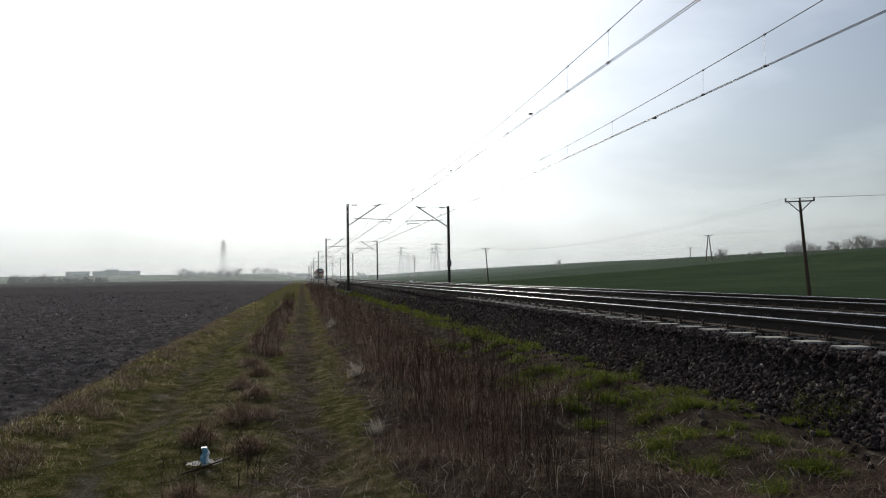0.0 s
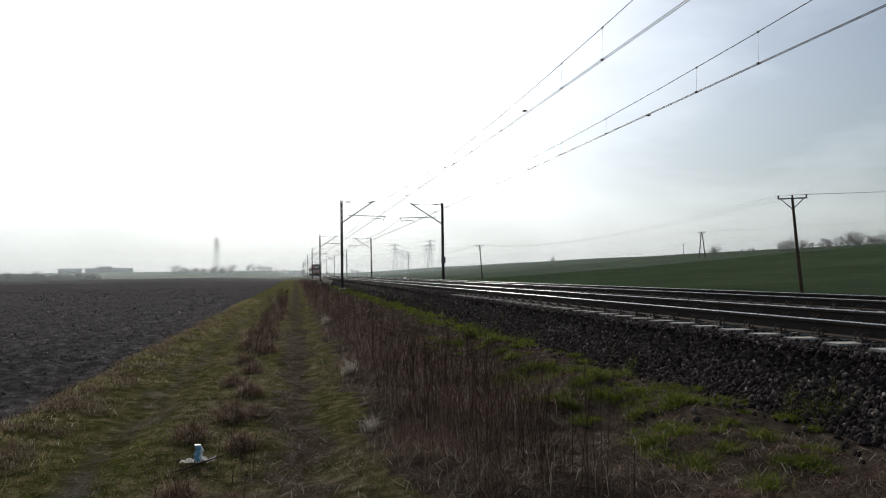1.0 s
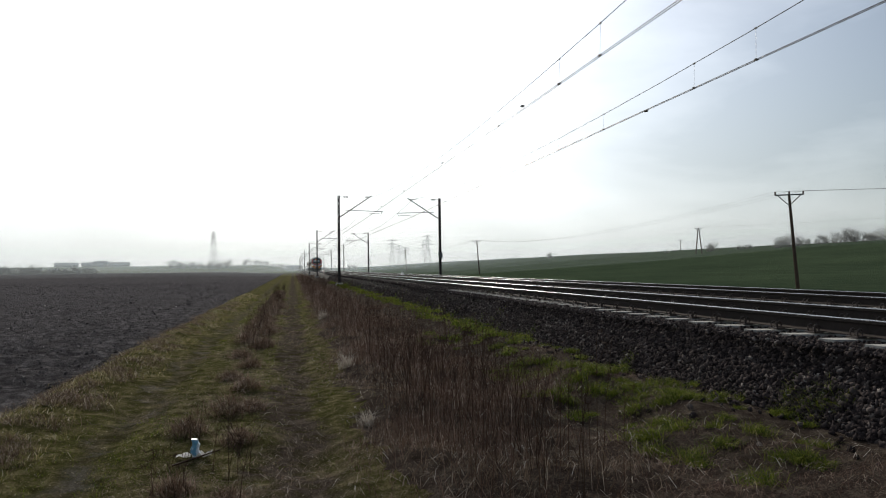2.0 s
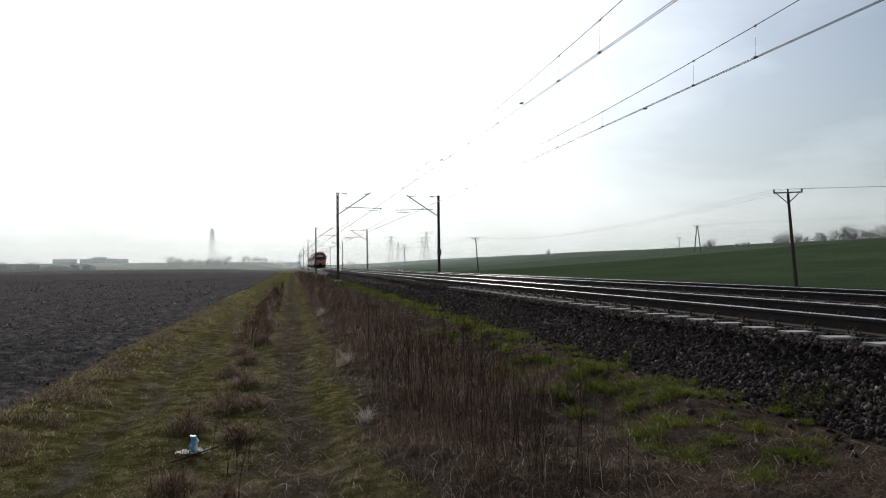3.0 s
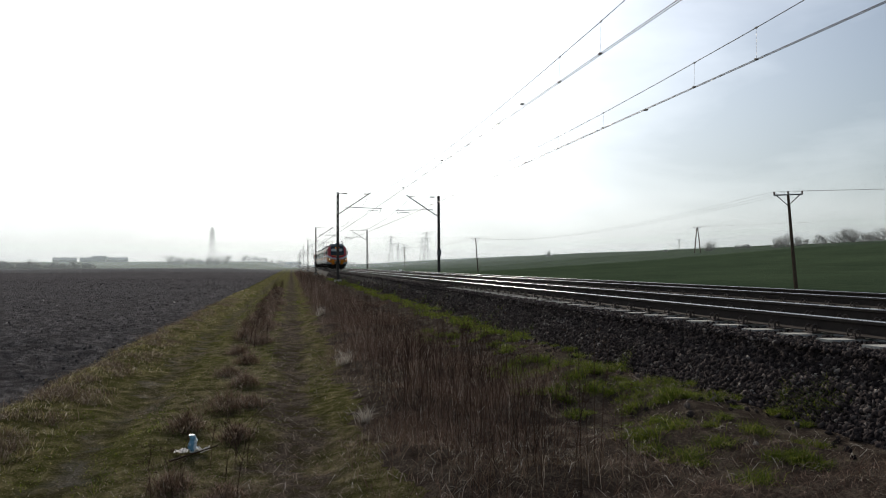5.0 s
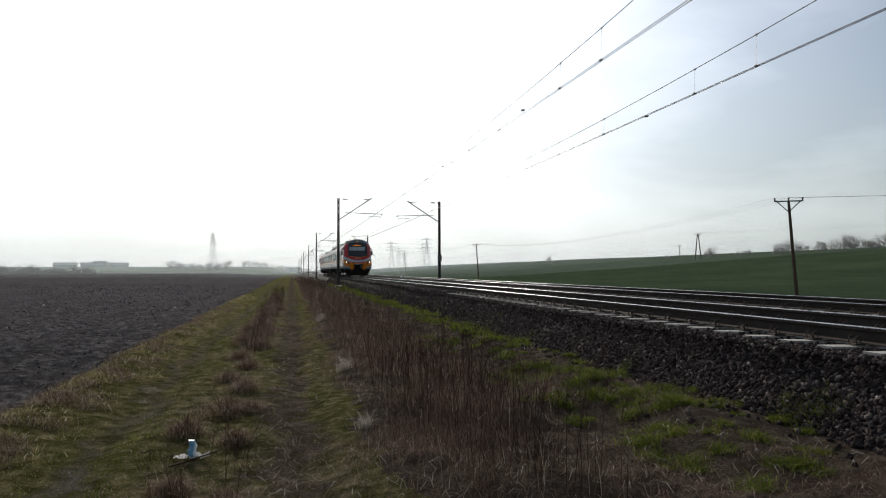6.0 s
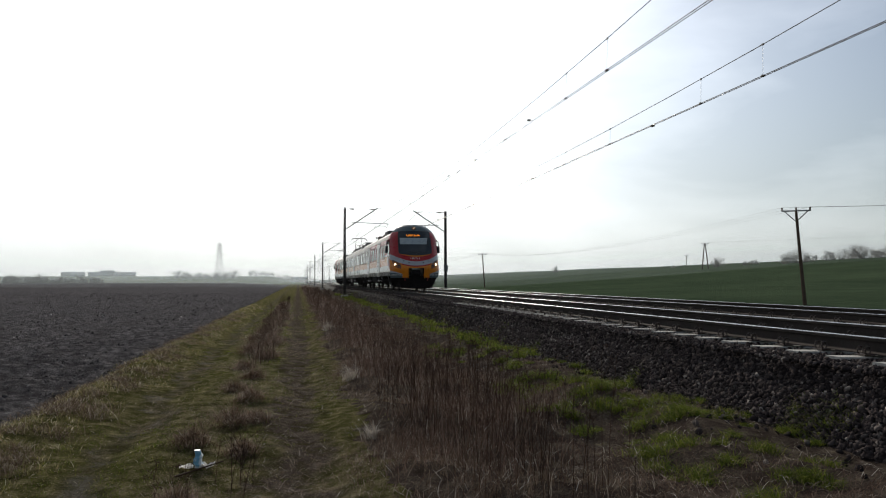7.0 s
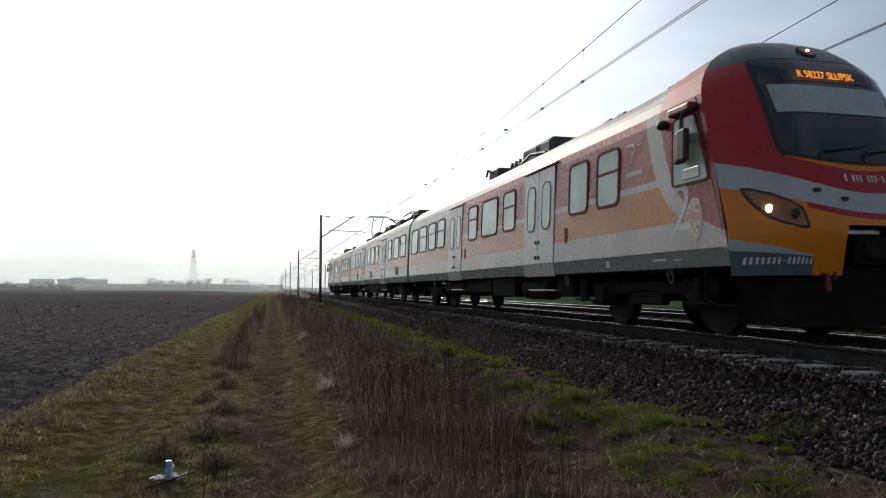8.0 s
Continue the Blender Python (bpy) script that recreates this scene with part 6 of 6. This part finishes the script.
def build_cab_car(name, label):
    car = thing(name, label, "train car", "cars of the train")
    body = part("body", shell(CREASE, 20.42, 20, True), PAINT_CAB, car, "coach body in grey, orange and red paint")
    cab_end(car)
    for y0, y1, split in ((3.57, 4.26, 1), (4.66, 5.36, 0), (8.30, 9.05, 1), (9.55, 10.75, 0), (11.24, 12.0, 1), (14.78, 15.7, 1), (16.02, 17.0, 1), (17.42, 18.5, 1), (18.9, 20.0, 0)):
        add_window(car, y0, y1, split, y0 < 13)
    add_door(car, 6.05, 7.63)
    add_door(car, 12.68, 14.12)
    add_bogie(car, 3.3)
    add_bogie(car, 17.3)
    add_under(car, ((5.6, 6.4, 0.45, 1.25), (8.6, 10.2, 0.42, 1.3), (10.6, 13.0, 0.5, 1.2), (14.4, 15.2, 0.5, 1.25)))
    add_gear(car, ((7.4, 0.22, 1.3), (13.6, 0.19, 1.2)), (1.5, 4.9, 15.6, 18.9))
    add_roof_box(car, 8.0, 9.9, 0.66, 3.98)
    add_roof_box(car, 10.0, 10.8, 0.5, 3.84)
    add_roof_box(car, 10.9, 11.7, 0.98, 3.76)
    for y in (10.15, 10.45, 10.75):
        bm = bmesh.new()
        for q in range(4):
            disc(bm, (-0.62, y, 3.62 + 0.05 * q), "z", 0.065, 0.03, 10)
        disc(bm, (-0.62, y, 3.68), "z", 0.04, 0.34, 8)
        part("roof_insulator", bm, INSUL, car, "brown ribbed roof insulator")
    add_roof_box(car, 2.5, 3.7, 0.5, 3.84)
    for y in (4.6, 5.1):
        bm = bmesh.new()
        disc(bm, (-0.80, y, 3.56), "y", 0.07, 0.22, 10)
        part("air_horn", bm, RUBBER, car)
    for s in (-1, 1):
        for y in (5.85, 12.3):
            bm = bmesh.new()
            xa, xb = sorted((s * (HALF_W - 0.01), s * (HALF_W + 0.012)))
            box(bm, xa, xb, y - 0.06 - 0.35 * (y < 6), y + 0.06 - 0.35 * (y < 6), 1.42, 1.70, 0.01)
            part("door_panel", bm, FRAME_RED, car, "small door control panel")
    add_marks(car, ((1.0, 5.98), (7.7, 12.6), (14.2, 20.4)), ())
    bm = bmesh.new()
    box(bm, -1.28, 1.28, 20.42, 20.78, 0.95, 3.5, 0.03)
    part("gangway_bellows", bm, RUBBER, car, "black rubber gangway bellows")
    return car


def build_middle_car():
    car = thing("train_car", "middle coach in grey and faded orange with two pantographs", "train car", "cars of the train")
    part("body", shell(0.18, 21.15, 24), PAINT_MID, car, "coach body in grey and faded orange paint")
    for y0, y1, split in ((0.75, 1.85, 1), (2.30, 3.45, 0), (4.15, 5.05, 1), (8.2, 9.2, 1), (9.7, 10.8, 0), (11.3, 12.3, 1), (15.7, 16.6, 1), (17.0, 18.0, 1), (18.5, 19.6, 0)):
        add_window(car, y0, y1, split, False)
    add_door(car, 5.85, 7.35)
    add_door(car, 13.5, 15.0)
    add_bogie(car, 3.2)
    add_bogie(car, 18.0)
    add_under(car, ((6.0, 8.4, 0.4, 1.3), (9.0, 12.0, 0.38, 1.3), (12.6, 15.2, 0.5, 1.25)))
    add_gear(car, ((8.8, 0.22, 1.2), (12.4, 0.2, 0.9)), (1.4, 5.0, 16.2, 19.8))
    add_pantograph(car, 3.6, 0.30)
    add_pantograph(car, 17.6, 1.52)
    for y0, y1, w, z in ((1.2, 2.4, 0.8, 3.88), (5.8, 7.0, 0.7, 3.92), (7.6, 8.6, 0.9, 3.82), (9.4, 11.4, 0.6, 3.9), (13.0, 14.4, 0.8, 3.87)):
        add_roof_box(car, y0, y1, w, z)
    add_marks(car, ((0.2, 5.8), (7.4, 13.4), (15.1, 21.1)), (2.2, 10.2, 16.4))
    return car


def draw_in(car):
    """The sides lean inwards above the waist."""
    def k(z):
        return 1 - 0.045 * max(0.0, (z - 1.1) / 1.8)
    for ob in car.children_recursive:
        if ob.data is None:
            continue
        if ob.matrix_basis == Matrix.Identity(4):
            panel = ob.name.split(".")[0] not in ("body", "front_shell")
            for v in ob.data.vertices:
                v.co.x *= k(v.co.z)
                if panel and abs(v.co.x) > 1.38 and v.co.z < 1.1:
                    v.co.x -= math.copysign(0.04 * (1.1 - v.co.z) / 0.23, v.co.x)
        elif ob.location.z > 1.0:
            ob.location.x *= k(ob.location.z)


def build_train():
    front = build_cab_car("train_car", "leading cab coach in red, orange and grey paint, headlights lit")
    middle = build_middle_car()
    draw_in(front)
    draw_in(middle)
    rear = copy_thing(front, Matrix.Identity(4))
    tagged(rear, "trailing cab coach in grey, orange and red paint, cab facing backwards")
    return front, middle, rear


TRAIN = build_train()


# ---------------------------------------------------------------- litter on the track
def build_litter():
    m = Mat("crumpled_blue_carton", 0.45)
    m.color(m.ramp(m.noise(9, 3, 0.5, (1, 1, 1), 0.6), [(0.42, (0.12, 0.30, 0.42)), (0.5, (0.55, 0.62, 0.66)), (0.6, (0.75, 0.75, 0.72))]))
    x, y = -0.82, 6.25
    z = float(height(x, y))
    lit = thing("crumpled_carton", "crumpled light blue drink carton standing in dry grass", "litter", at=(x, y, z))
    bm = bmesh.new()
    rng = random.Random(4)
    rings = []
    for k in range(7):
        h = k / 6
        r = 0.038 * (1 - 0.25 * max(0, h - 0.6) * 2.5)
        rings.append([bm.verts.new((r * sx * rng.uniform(0.8, 1.15) + 0.015 * math.sin(k * 1.9), r * sy * rng.uniform(0.8, 1.15), 0.01 + h * 0.17)) for sx, sy in ((-1, -1), (0, -1.1), (1, -1), (1.1, 0), (1, 1), (0, 1.1), (-1, 1), (-1.1, 0))])
    for a, b in zip(rings, rings[1:]):
        for k in range(8):
            bm.faces.new((a[k], a[(k + 1) % 8], b[(k + 1) % 8], b[k]))
    bm.faces.new(rings[0][::-1])
    bm.faces.new(rings[-1])
    lit.scale = (0.8, 0.8, 0.86)
    part("carton_body", bm, m.m, lit)
    paper = Mat("white_paper_scrap", 0.7)
    paper.color(paper.ramp(paper.noise(20, 4), [(0.3, (0.5, 0.48, 0.45)), (0.7, (0.78, 0.77, 0.74))]))
    for dx, dy, sz, up in ((0.075, -0.03, 0.06, 0.045), (-0.09, -0.02, 0.055, 0.025)):
        bm = bmesh.new()
        g = [[bm.verts.new((x + dx + (i - 2) * sz / 2, y + dy + (j - 2) * sz / 2, float(height(x + dx, y + dy)) + 0.015 + rng.uniform(0, up))) for i in range(5)] for j in range(5)]
        for j in range(4):
            for i in range(4):
                bm.faces.new((g[j][i], g[j][i + 1], g[j + 1][i + 1], g[j + 1][i]))
        bmesh.ops.solidify(bm, geom=bm.faces[:], thickness=0.002)
        ob = part("paper_scrap", bm, paper.m)
        tagged(ob, "torn white paper scrap lying on dry grass", "litter", "paper scraps")
    bm = bmesh.new()
    tube(bm, [(x - 0.14, y - 0.30, z + 0.02), (x + 0.03, y - 0.22, z + 0.05), (x + 0.22, y - 0.16, z + 0.09)], 0.009, 0.005, 6)
    ob = part("fallen_stick", bm, STALK)
    tagged(ob, "dark fallen stick lying in the grass", "stick")


build_litter()


def motions():
    """The train runs along the near track at an even speed."""
    front, middle, rear = TRAIN
    nose = [(t, 22.75 + (7.5 - t) * 31.5) for t in (0.0, 1.0, 2.0, 3.0, 4.0, 5.0, 6.0, 6.5, 7.0, 7.5)]
    nose += [(7.6, 19.0), (7.7, 16.35), (7.8, 12.55), (7.9, 9.95), (8.0, 6.1)]
    walk(front, [(t, pose(NEAR_X, y, RAIL_Z)) for t, y in nose])
    walk(middle, [(t, pose(NEAR_X, y + 20.62, RAIL_Z)) for t, y in nose])
    walk(rear, [(t, pose(NEAR_X, y + 62.6, RAIL_Z, 0, 0, 180)) for t, y in nose])


motions()
